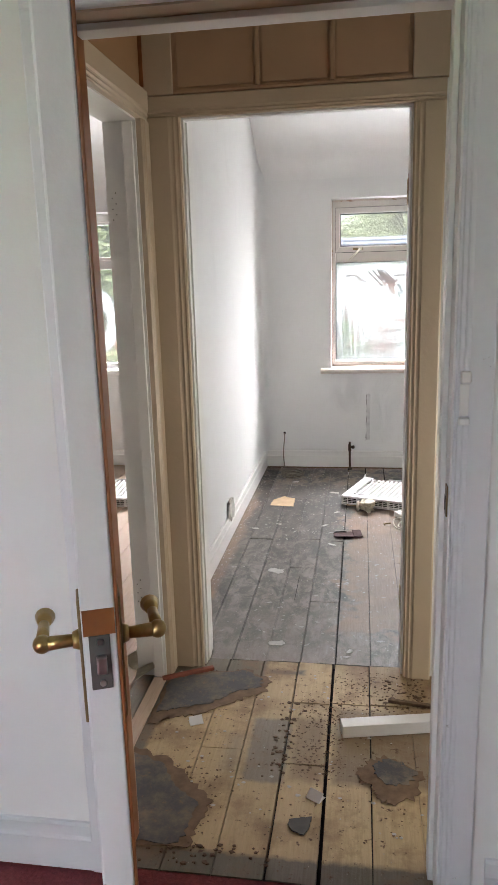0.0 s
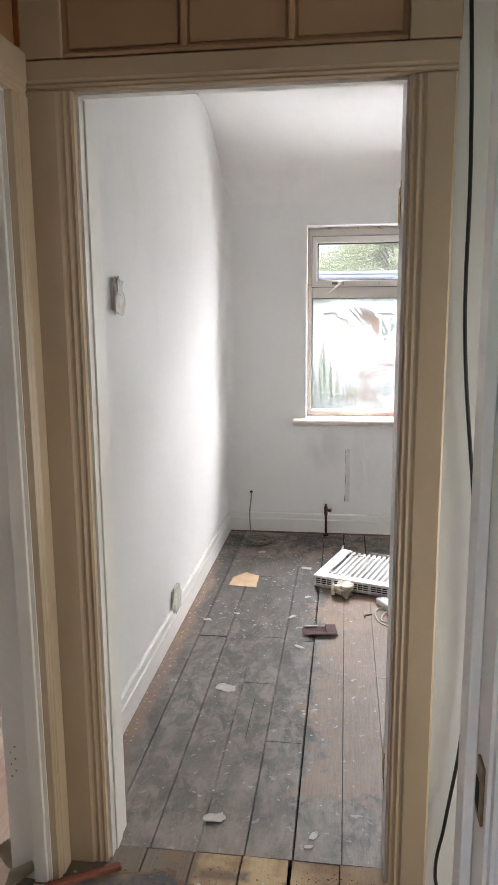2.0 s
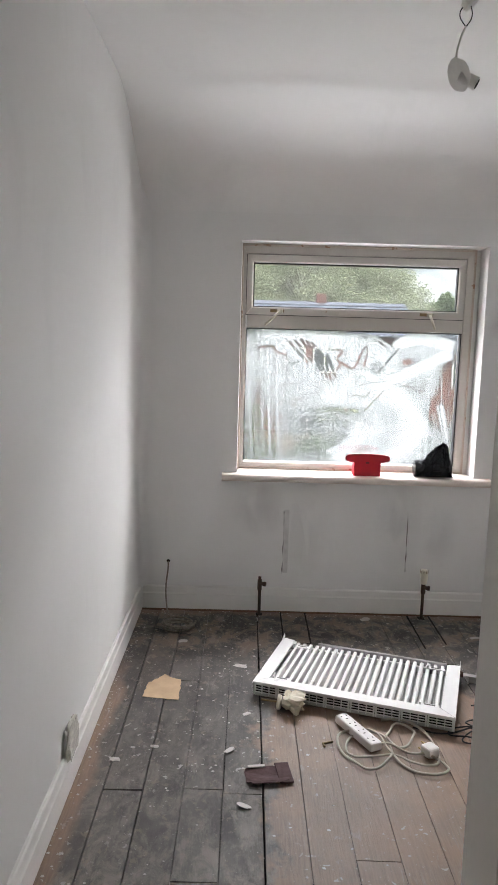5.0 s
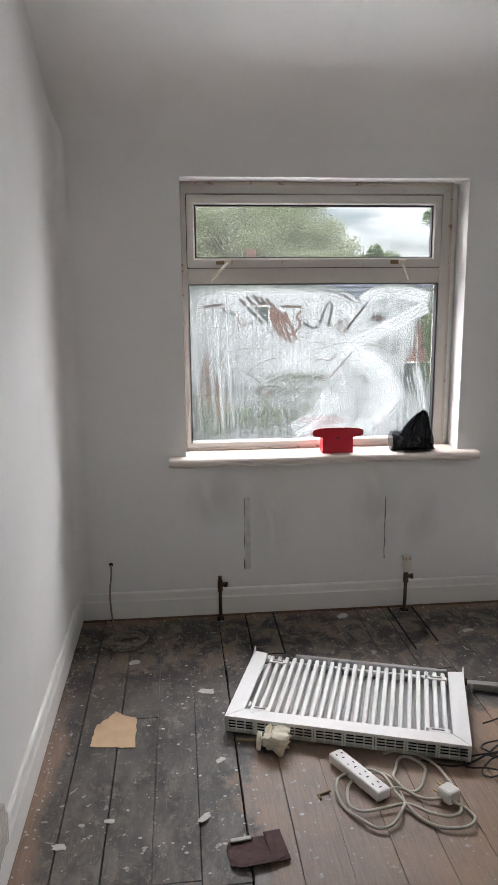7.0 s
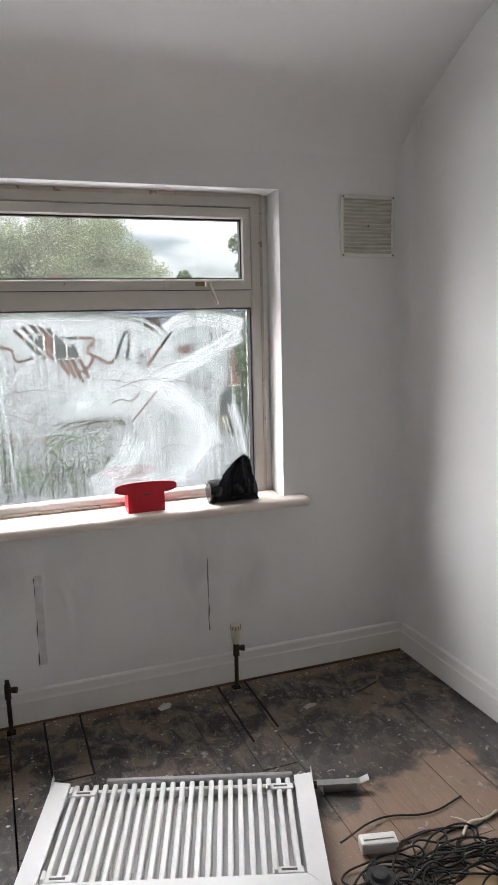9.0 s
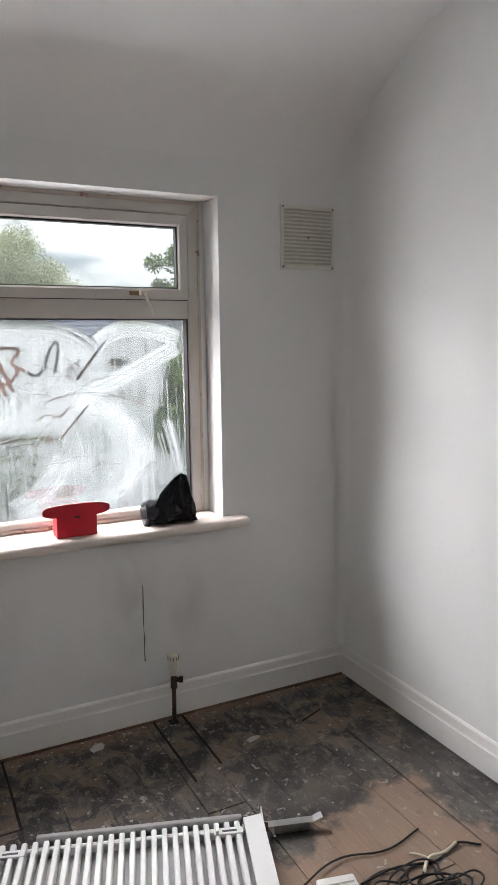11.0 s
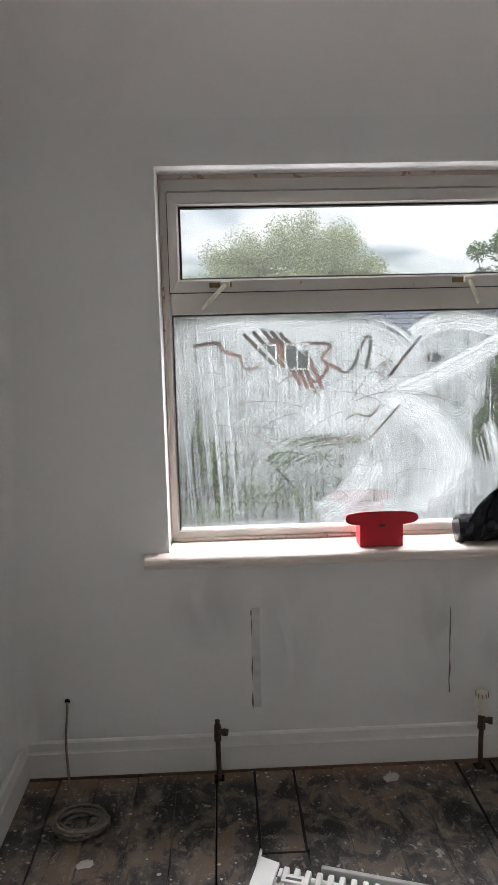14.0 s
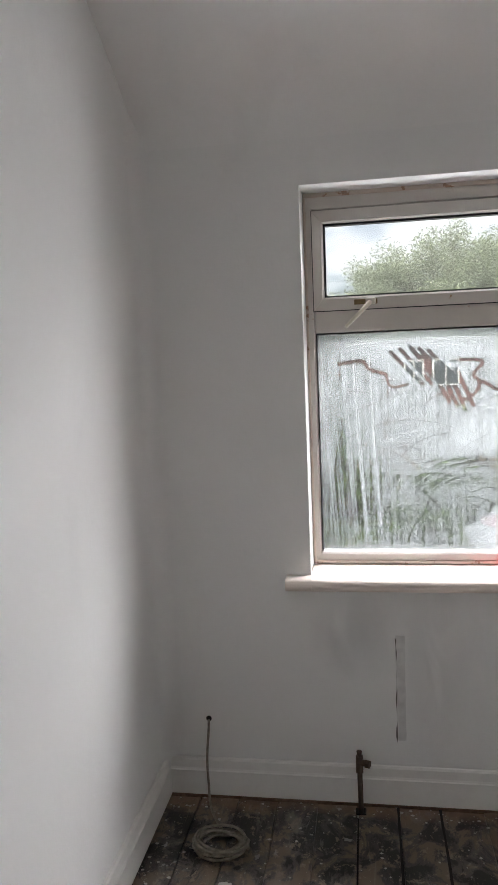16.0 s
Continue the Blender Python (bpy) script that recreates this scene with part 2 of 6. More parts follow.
    col = k.mix(k.math("MULTIPLY", worn, k.math("ADD", k.math("MULTIPLY", k.ramp(grime, 0.40, 0.62), 0.40), 0.15)), col, (0.36, 0.30, 0.25))
    # spilt paint: drops that gather in places, and fine spatter
    where = k.ramp(k.noise(2.2, 3.0), 0.40, 0.62)
    drops = k.noise(34, 3.0, (1, 1, 1), 0.5, 0.5)
    col = k.mix(k.math("MULTIPLY", k.math("MULTIPLY", k.ramp(drops, 0.655, 0.675), where), 0.85), col, (0.46, 0.45, 0.42))
    smear = k.noise(16, 4.0, (1.6, 0.5, 1), 0.6, 1.5)
    col = k.mix(k.math("MULTIPLY", k.math("MULTIPLY", k.ramp(smear, 0.63, 0.70), where), 0.5), col, (0.34, 0.33, 0.31))
    flecks = k.noise(105, 2.0)
    col = k.mix(k.math("MULTIPLY", k.ramp(flecks, 0.70, 0.72), 0.55), col, (0.44, 0.43, 0.40))
    scratch = k.noise(40, 3.0, (1.0, 0.12, 1), 0.5, 1.2)
    col = k.mix(k.math("MULTIPLY", k.ramp(scratch, 0.66, 0.73), 0.3), col, (0.30, 0.28, 0.25))
    knots = k.noise(9, 3.0, (1, 0.5, 1), 0.5, 0.3)
    col = k.mix(k.math("MULTIPLY", k.ramp(knots, 0.74, 0.78), 0.6), col, (0.05, 0.035, 0.025))
    k.finish(col, k.math("ADD", k.math("MULTIPLY", grime, 0.40), 0.17), 0.0, ((grain, 0.0010), (grime, 0.0010), (drops, 0.0005)), 0.5)


def landing_material():
    """Landing boards: yellow paint, grey painted panels with ragged rims, brown dirt walked in over all."""
    k = Nodes("landing_boards")
    info = k.n("ObjectInfo")
    pos = k.n("SeparateXYZ")
    k.link(k.coords(), pos.inputs[0])
    fray = k.math("MULTIPLY", k.math("SUBTRACT", k.noise(26, 6.0, (1, 1, 1), 0.65), 0.5), 0.03)
    x, y = k.math("ADD", pos.outputs["X"], fray), k.math("ADD", pos.outputs["Y"], fray)

    def panel(x0, x1, y0, y1, hard=60.0):
        rim = k.math("MINIMUM", k.math("MINIMUM", k.math("SUBTRACT", x, x0), k.math("SUBTRACT", x1, x)), k.math("MINIMUM", k.math("SUBTRACT", y, y0), k.math("SUBTRACT", y1, y)))
        return k.math("MULTIPLY", k.math("ADD", rim, 0.004), hard, True)

    grain = k.noise(24, 6.0, (5, 0.4, 1), 0.6, 0.7)
    yellow = k.mix(k.ramp(grain, 0.3, 0.72), (0.62, 0.47, 0.265), (0.49, 0.35, 0.185))
    yellow = k.mix(k.math("MULTIPLY", info.outputs["Random"], 0.3), yellow, (0.42, 0.32, 0.19))
    grey = k.mix(k.ramp(grain, 0.3, 0.75), (0.25, 0.22, 0.185), (0.165, 0.145, 0.122))
    col = k.mix(k.math("MULTIPLY", panel(-0.242, -0.108, 2.052, 2.376), 0.85), yellow, grey)
    col = k.mix(k.math("MULTIPLY", panel(-0.325, -0.242, 2.075, 2.30, 25.0), 0.45), col, grey)
    col = k.mix(k.math("MULTIPLY", panel(-0.112, 0.012, 2.06, 2.40, 30.0), 0.6), col, (0.19, 0.125, 0.08))
    col = k.mix(k.math("MULTIPLY", panel(0.02, 0.60, 2.06, 2.47, 30.0), 0.72), col, (0.17, 0.125, 0.09))
    dark = k.mix(k.ramp(grain, 0.3, 0.75), (0.135, 0.125, 0.115), (0.085, 0.078, 0.070))
    for a in ((-0.9, 1.7, 1.60, 1.778), (-0.9, -0.565, 1.6, 2.60), (-0.9, -0.235, 2.515, 2.78), (-0.235, -0.09, 2.655, 2.695), (0.36, 1.7, 1.6, 2.05)):
        col = k.mix(k.math("MULTIPLY", panel(*a), 0.85), col, dark)
    dirt = k.noise(5.0, 8.0, (1, 1, 1), 0.68)
    col = k.mix(k.math("MULTIPLY", k.ramp(dirt, 0.50, 0.64), 0.7), col, (0.23, 0.135, 0.075))
    heap = k.math("MULTIPLY", k.math("SUBTRACT", k.math("ADD", x, k.math("MULTIPLY", y, 0.8)), 2.13), 8.0, True)
    col = k.mix(k.math("MULTIPLY", heap, 0.55), col, (0.20, 0.115, 0.065))
    soil = k.noise(38, 6.0, (1, 1, 1), 0.7)
    col = k.mix(k.ramp(soil, 0.60, 0.66), col, (0.13, 0.07, 0.038))
    flecks = k.noise(80, 2.0)
    col = k.mix(k.math("MULTIPLY", k.ramp(flecks, 0.72, 0.75), 0.6), col, (0.50, 0.46, 0.40))
    k.finish(col, k.math("ADD", k.math("MULTIPLY", dirt, 0.4), 0.36), 0.0, ((grain, 0.001), (soil, 0.0018)), 0.4)


def lino_material():
    k = Nodes("torn_lino")
    grime = k.noise(9, 9.0, (1, 1, 1), 0.74)
    col = k.mix(k.ramp(grime, 0.46, 0.68), (0.085, 0.084, 0.084), (0.25, 0.19, 0.14))
    soil = k.noise(46, 6.0, (1, 1, 1), 0.7)
    col = k.mix(k.math("MULTIPLY", k.ramp(soil, 0.58, 0.66), 0.8), col, (0.24, 0.15, 0.09))
    k.finish(col, 0.68, 0.0, ((soil, 0.002),), 0.35)


def left_boards_material():
    k = Nodes("pale_boards")
    info = k.n("ObjectInfo")
    grain = k.noise(24, 6.0, (5, 0.4, 1), 0.6, 0.7)
    wood = k.mix(k.ramp(grain, 0.3, 0.72), (0.60, 0.45, 0.345), (0.46, 0.33, 0.24))
    wood = k.mix(k.math("MULTIPLY", info.outputs["Random"], 0.4), wood, (0.48, 0.37, 0.28))
    k.finish(wood, 0.65, 0.0, ((grain, 0.001),), 0.35)


boards_material(), landing_material(), lino_material(), left_boards_material()


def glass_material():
    k = Nodes("dimming_glass")
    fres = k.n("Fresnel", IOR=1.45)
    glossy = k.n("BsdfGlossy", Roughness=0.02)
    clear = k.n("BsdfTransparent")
    # grey tint darkens the view out in place of a lower exposure
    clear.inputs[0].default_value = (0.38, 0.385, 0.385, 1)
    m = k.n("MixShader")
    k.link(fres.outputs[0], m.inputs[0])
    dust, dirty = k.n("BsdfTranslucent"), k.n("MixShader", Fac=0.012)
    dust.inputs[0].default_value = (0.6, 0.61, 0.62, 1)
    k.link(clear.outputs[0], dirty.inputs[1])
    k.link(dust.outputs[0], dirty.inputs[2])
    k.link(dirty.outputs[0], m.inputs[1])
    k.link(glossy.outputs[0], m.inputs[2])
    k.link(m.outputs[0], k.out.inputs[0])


def smear_material():
    """A film of white cleaning paste; the attribute says how thickly it lies."""
    k = Nodes("whiting_smear")
    a = k.n("Attribute")
    a.attribute_name = "cover"
    grainy = k.noise(160, 4.0, (1, 1, 0.2), 0.7)
    lies = k.math("ADD", a.outputs["Fac"], k.math("MULTIPLY", k.math("SUBTRACT", grainy, 0.5), 0.35))
    fac = k.math("MULTIPLY", k.math("SUBTRACT", lies, 0.20), 6.0, True)
    col = k.mix(k.ramp(lies, 0.22, 0.85), (0.17, 0.185, 0.185), (0.69, 0.705, 0.73))
    d, tr, mixa, mixb, clear = k.n("BsdfDiffuse"), k.n("BsdfTranslucent"), k.n("MixShader"), k.n("MixShader"), k.n("BsdfTransparent")
    k.link(col, d.inputs[0])
    k.link(col, tr.inputs[0])
    ridge = k.n("Bump", Strength=1.0, Distance=0.003)
    k.link(lies, ridge.inputs["Height"])
    k.link(ridge.outputs[0], d.inputs["Normal"])
    k.link(ridge.outputs[0], tr.inputs["Normal"])
    mixa.inputs[0].default_value = 0.80
    k.link(d.outputs[0], mixa.inputs[1])
    k.link(tr.outputs[0], mixa.inputs[2])
    k.link(fac, mixb.inputs[0])
    k.link(clear.outputs[0], mixb.inputs[1])
    k.link(mixa.outputs[0], mixb.inputs[2])
    k.link(mixb.outputs[0], k.out.inputs[0])


def smudge_material():
    """Grey scuffs on the plaster, strongest in the middle of the patch and broken at its rim."""
    k = Nodes("wall_scuff")
    c = k.n("TexCoord")
    far = k.n("VectorMath")
    far.operation = "DISTANCE"
    k.link(c.outputs["Generated"], far.inputs[0])
    far.inputs[1].default_value = (0.5, 0.0, 0.5)
    fade = k.math("SUBTRACT", 1.0, k.math("MULTIPLY", far.outputs["Value"], 2.0), True)
    fac = k.math("MULTIPLY", k.math("MULTIPLY", fade, k.ramp(k.noise(9, 6.0, (1, 1, 0.5), 0.65, 0.6), 0.34, 0.70)), 0.22, True)
    d, clear, m = k.n("BsdfDiffuse"), k.n("BsdfTransparent"), k.n("MixShader")
    d.inputs[0].default_value = (0.30, 0.30, 0.30, 1)
    k.link(fac, m.inputs[0])
    k.link(clear.outputs[0], m.inputs[1])
    k.link(d.outputs[0], m.inputs[2])
    k.link(m.outputs[0], k.out.inputs[0])


def leaf_material(name, a, b):
    k = Nodes(name)
    g = k.n("NewGeometry")
    col = k.mix(g.outputs["Random Per Island"], a, b)
    d, tr, m = k.n("BsdfDiffuse"), k.n("BsdfTranslucent"), k.n("MixShader")
    k.link(col, d.inputs[0])
    k.link(col, tr.inputs[0])
    m.inputs[0].default_value = 0.4
    k.link(d.outputs[0], m.inputs[1])
    k.link(tr.outputs[0], m.inputs[2])
    k.link(m.outputs[0], k.out.inputs[0])


glass_material(), smear_material(), smudge_material()
# these leaf colours are paled to paint in the haze over the trees
leaf_material("leaves_light", (0.30, 0.345, 0.215), (0.47, 0.50, 0.37))
leaf_material("leaves_dark", (0.14, 0.22, 0.10), (0.26, 0.34, 0.17))
plain("bark", (0.12, 0.09, 0.065), 0.9, 0.0, 0.4, 6, 0.01)
plain("grass_ground", (0.16, 0.23, 0.08), 0.95, 0.0, 0.45, 0.6, 0.02)
plain("far_brick", (0.19, 0.09, 0.075), 0.9, 0.0, 0.35, 3, 0.004)
plain("far_roof", (0.15, 0.17, 0.225), 0.8, 0.0, 0.3, 2, 0.01)
plain("far_white", (0.75, 0.75, 0.75), 0.5)
plain("far_glass", (0.05, 0.06, 0.07), 0.08)
plain("outer_brick", (0.30, 0.15, 0.10), 0.9, 0.0, 0.3, 8, 0.004)
plain("slab", (0.25, 0.25, 0.25), 0.8)

# ---- building helpers ----


def obj(name, bm, mat, parent=None, smooth=False):
    bmesh.ops.recalc_face_normals(bm, faces=bm.faces)
    me = bpy.data.meshes.new(name)
    bm.to_mesh(me)
    bm.free()
    me.materials.append(MATS[mat])
    if smooth:
        me.shade_smooth()
    ob = new(name, me)
    ob.parent = parent
    return ob


def part(name, bm, mat, parent, label="", smooth=False):
    ob = obj(name, bm, mat, parent, smooth)
    return tagged(ob, label) if label else ob


def thing(name, m, label, category, group=""):
    ob = new(name)
    ob.matrix_world = m
    ob.empty_display_size = 0.1
    return tagged(ob, label, category, group)


def box(bm, x0, x1, y0, y1, z0, z1, bevel=0.0, seg=2):
    made = bmesh.ops.create_cube(bm, size=1.0)["verts"]
    for v in made:
        v.co = Vector(((x0 + x1) / 2 + v.co.x * (x1 - x0), (y0 + y1) / 2 + v.co.y * (y1 - y0), (z0 + z1) / 2 + v.co.z * (z1 - z0)))
    if bevel:
        edges = {e for v in made for e in v.link_edges}
        made = bmesh.ops.bevel(bm, geom=list(edges), offset=bevel, segments=seg, profile=0.5, affect="EDGES")["verts"]
    return made


def boxm(*args, **kw):
    bm = bmesh.new()
    box(bm, *args, **kw)
    return bm


def rod(bm, a, b, r0, r1=None, seg=14):
    """A capped round bar from a to b."""
    a, b = Vector(a), Vector(b)
    turn = (b - a).to_track_quat("Z", "Y").to_matrix().to_4x4()
    m = Matrix.Translation((a + b) / 2) @ turn
    return bmesh.ops.create_cone(bm, cap_ends=True, segments=seg, radius1=r0, radius2=r0 if r1 is None else r1, depth=(b - a).length, matrix=m)["verts"]


def rodm(*args, **kw):
    bm = bmesh.new()
    rod(bm, *args, **kw)
    return bm


def prism(bm, outline, axis, lo, hi):
    """Extrude a 2D outline along an axis; the outline lies in the other two, in order."""
    def at(p, d):
        return {"x": (d, p[0], p[1]), "y": (p[0], d, p[1]), "z": (p[0], p[1], d)}[axis]
    a = [bm.verts.new(at(p, lo)) for p in outline]
    b = [bm.verts.new(at(p, hi)) for p in outline]
    n = len(outline)
    bm.faces.new(a)
    bm.faces.new(b[::-1])
    for i in range(n):
        bm.faces.new((a[i], b[i], b[(i + 1) % n], a[(i + 1) % n]))


def slab_with_holes(across, thick, z, holes, axis):
    """A wall slab that runs along x or y; holes are (from, to, bottom, top) and go right through it."""
    us = sorted({across[0], across[1], *[h[0] for h in holes], *[h[1] for h in holes]})
    zs = sorted({z[0], z[1], *[h[2] for h in holes], *[h[3] for h in holes]})
    bm, seen = bmesh.new(), {}

    def v(u, d, w):
        key = (round(u, 5), round(d, 5), round(w, 5))
        if key not in seen:
            seen[key] = bm.verts.new((u, d, w) if axis == "x" else (d, u, w))
        return seen[key]

    def solid(i, j):
        if not (0 <= i < len(us) - 1 and 0 <= j < len(zs) - 1):
            return False
        cu, cz = (us[i] + us[i + 1]) / 2, (zs[j] + zs[j + 1]) / 2
        return not any(h[0] < cu < h[1] and h[2] < cz < h[3] for h in holes)

    t0, t1 = thick
    for i in range(len(us) - 1):
        for j in range(len(zs) - 1):
            if not solid(i, j):
                continue
            u0, u1, z0, z1 = us[i], us[i + 1], zs[j], zs[j + 1]
            for d in thick:
                bm.faces.new((v(u0, d, z0), v(u1, d, z0), v(u1, d, z1), v(u0, d, z1)))
            for di, dj, a, b in ((-1, 0, (u0, z0), (u0, z1)), (1, 0, (u1, z0), (u1, z1)), (0, -1, (u0, z0), (u1, z0)), (0, 1, (u0, z1), (u1, z1))):
                if not solid(i + di, j + dj):
                    bm.faces.new((v(a[0], t0, a[1]), v(b[0], t0, b[1]), v(b[0], t1, b[1]), v(a[0], t1, a[1])))
    return bm


def structure(ob, label):
    return tagged(ob, label, "", "", "structure")


# ---- the house: plan ----
XW, XE, YN, YS = -0.645, 1.765, 5.76, 2.83      # bedroom, inside
YL = 2.70                                        # landing face of the bedroom's door wall
YA, YB = 1.69, 1.81                              # first doorway's wall, camera side and landing side
CEIL, KNEE, BEND = 2.60, 2.285, 5.215            # flat ceiling, foot of the slope on the window wall, start of the slope
WIN = (-0.117, 1.182, 0.785, 2.025)
LWIN = (-2.24, -0.98, 0.785, 2.0)

wall_north = structure(obj("wall_north", slab_with_holes((-4.0, 1.95), (YN, 6.08), (-0.25, 2.7), [WIN, LWIN], "x"), "wall_white"), "white painted plaster wall with a window opening")
wall_east = structure(obj("wall_east", slab_with_holes((2.83, 5.76), (XE, 1.95), (-0.25, 2.7), [], "y"), "wall_white"), "white painted plaster side wall")
wall_west = structure(obj("wall_west", slab_with_holes((2.83, 5.76), (-0.745, XW), (-0.25, 2.7), [], "y"), "wall_white"), "white painted plaster wall between the rooms")
wall_south = structure(obj("wall_south", slab_with_holes((-0.745, 1.95), (YL + 0.002, YS), (-0.25, 2.7), [(-0.503, 0.287, -0.25, 2.075)], "x"), "wall_white"), "white wall with the bedroom doorway")
wall_landing = structure(obj("wall_landing", slab_with_holes((YB, YL), (-0.720, -0.612), (-0.25, 2.7), [(1.875, 2.625, -0.25, 1.99)], "y"), "brown_wall"), "brown landing wall with a doorway")
# the opening is added so that the unseen fill lamp reaches the landing
wall_landing_east = structure(obj("wall_landing_east", slab_with_holes((YB, YL), (1.6, 1.7), (-0.25, 2.7), [(1.92, 2.54, 0.30, 1.35)], "y"), "wall_white"), "plain white end wall of the landing, open to an added fill lamp")
# unseen box round that lamp, added to keep outdoor light off the landing
structure(obj("wall_stair_east", boxm(2.62, 2.72, 1.69, 2.93, -0.40, 2.7), "wall_white"), "plain white unseen wall boxing in the landing's fill lamp")
structure(obj("wall_stair_north", boxm(1.951, 2.619, 2.83, 2.93, -0.40, 2.7), "wall_white"), "plain white unseen wall boxing in the landing's fill lamp")
structure(obj("wall_stair_south", boxm(2.301, 2.619, 1.69, 1.81, -0.40, 2.7), "wall_white"), "plain white unseen wall boxing in the landing's fill lamp")
structure(obj("stair_landing", boxm(1.701, 2.619, 1.812, 2.828, -0.40, -0.256), "dim_grain"), "plain timber unseen base under the landing's fill lamp")
structure(obj("ceiling_stair", boxm(1.701, 2.619, 1.812, 2.828, 2.5, 2.72), "ceiling_white"), "plain white unseen lid over the landing's fill lamp")
wall_first = structure(obj("wall_first", slab_with_holes((-2.0, 2.2), (YA, YB), (-0.25, 2.7), [(-0.50, 0.315, -0.25, 1.995)], "x"), "wall_white"), "white wall with the first doorway")
wall_back = structure(obj("wall_back", slab_with_holes((-2.0, 2.2), (-2.3, -2.2), (-0.25, 2.7), [(-1.65, -0.75, 0.9, 1.9)], "x"), "wall_white"), "white rear wall with a window opening")
wall_back_west = structure(obj("wall_back_west", slab_with_holes((-2.2, YA), (-2.1, -2.0), (-0.25, 2.7), [], "y"), "wall_white"), "plain white side wall")
wall_back_east = structure(obj("wall_back_east", slab_with_holes((-2.2, YA), (2.2, 2.3), (-0.25, 2.7), [], "y"), "wall_white"), "plain white side wall")
wall_left_west = structure(obj("wall_left_west", slab_with_holes((0.9, 6.02), (-4.1, -4.0), (-0.25, 2.7), [], "y"), "wall_white"), "plain white side wall of the other bedroom")
wall_left_south = structure(obj("wall_left_south", slab_with_holes((-4.0, -2.1), (0.9, 1.0), (-0.25, 2.7), [], "x"), "wall_white"), "plain white wall of the other bedroom")
wall_left_step = structure(obj("wall_left_step", slab_with_holes((-2.1, -0.72), (1.812, 1.90), (-0.25, 2.7), [], "x"), "wall_white"), "plain white wall of the other bedroom")


def corner_round(name, cx, cy, sx, sy, r, z0, z1, parent):
    """The soft hand-plastered curve in an inner corner."""
    bm = bmesh.new()
    rows = []
    for i in range(17):
        a = i / 16 * math.pi / 2
        p = (cx + sx * (r - r * math.sin(a)) + sx * 0.0004, cy + sy * (r - r * math.cos(a)) + sy * 0.0004)
        rows.append([bm.verts.new((*p, z)) for z in (z0, z1)])
    for p, q in zip(rows, rows[1:]):
        bm.faces.new((p[0], q[0], q[1], p[1]))
    return part(name, bm, "wall_white", parent, "", True)


corner_round("plaster_corner", XW, YN, 1, -1, 0.055, 0.0, 2.66, wall_west)
corner_round("plaster_corner", XE, YN, -1, -1, 0.05, 0.0, 2.66, wall_east)


def ceiling_profile():
    """Ceiling section (y, z): flat, then down a soft bend to the slope, then a soft bend on to the window wall."""
    def bend(p, a, b, r, n=10):
        p, a, b = Vector(p), Vector(a), Vector(b)
        s, e = p + (a - p).normalized() * r, p + (b - p).normalized() * r
        return [tuple(s.lerp(p, i / n).lerp(p.lerp(e, i / n), i / n)) for i in range(n + 1)]
    foot = (YN - 0.001, KNEE - 0.35)
    return bend((BEND, CEIL), (YS, CEIL), (YN, KNEE), 0.20) + bend((YN - 0.001, KNEE), (BEND, CEIL), foot, 0.12)


def ceiling_room(name, x0, x1, y0, label):
    bm = bmesh.new()
    low = [(y0, CEIL), ((y0 + BEND) / 2, CEIL), (BEND - 0.2, CEIL)] + ceiling_profile()
    rows = [[bm.verts.new((x, y, z)) for x in (x0, x1)] for y, z in low]
    for p, q in zip(rows, rows[1:]):
        bm.faces.new((p[0], q[0], q[1], p[1])).smooth = True
    box(bm, x0, x1, y0, YN + 0.05, 2.64, 2.72)
    return structure(obj(name, bm, "ceiling_white"), label)


ceiling_room("ceiling", XW - 0.004, XE + 0.004, YS - 0.01, "white plastered ceiling that slopes down to the window wall")
ceiling_room("ceiling_left_room", -4.01, -0.74, 0.99, "white plastered ceiling of the other bedroom")
structure(obj("ceiling_landing", boxm(-0.70, 1.65, YB - 0.01, YL + 0.01, 2.5, 2.72), "ceiling_white"), "plain white ceiling over the landing")
structure(obj("ceiling_back_room", boxm(-2.05, 2.25, -2.25, YA + 0.01, 2.5, 2.72), "ceiling_white"), "plain white ceiling")
# slab out of view, added to keep light from leaking past the ceilings
structure(obj("roof", boxm(-4.4, 2.6, -2.6, 6.3, 2.74, 2.92), "slab"), "plain unseen slab over the house that stops light leaks")
structure(obj("wall_lower_storey", boxm(-4.1, 2.3, -2.3, 6.08, -3.2, -0.262), "outer_brick"), "brick lower storey of the house")
structure(obj("subfloor", boxm(-4.05, 2.2, -2.25, 5.9, -0.255, -0.06), "dark_hole"), "dark void under the floorboards")

# ---- skirting ----
SKIRT = [(0.0, 0.0), (0.0, 0.128), (0.007, 0.127), (0.012, 0.121), (0.0135, 0.094), (0.0155, 0.088), (0.0185, 0.085), (0.0195, 0.0)]


def skirting(name, a, b, side, axis, label, mat="skirting_white", z=0.004):
    """A moulded board along x or y from a to b; it stands proud of the wall face at side[0] towards side[1]."""
    bm = bmesh.new()
    prism(bm, [(side[0] + side[1] * p, z + q) for p, q in SKIRT], axis, a, b)
    return structure(obj(name, bm, mat), label)


skirting("baseboard", XW + 0.02, XE - 0.02, (YN, -1), "x", "white moulded skirting board below the window", z=0.008)
skirting("baseboard", YS, YN, (XW, 1), "y", "white moulded skirting board along the side wall")
skirting("baseboard", YS, YN, (XE, -1), "y", "white moulded skirting board along the side wall")
skirting("baseboard", -3.98, -0.76, (YN, -1), "x", "white moulded skirting board of the other bedroom")
skirting("baseboard", -1.98, -0.545, (YA, -1), "x", "white moulded skirting board by the first door", "door_white")
skirting("baseboard", 0.40, 2.18, (YA, -1), "x", "white moulded skirting board by the first door", "door_white")
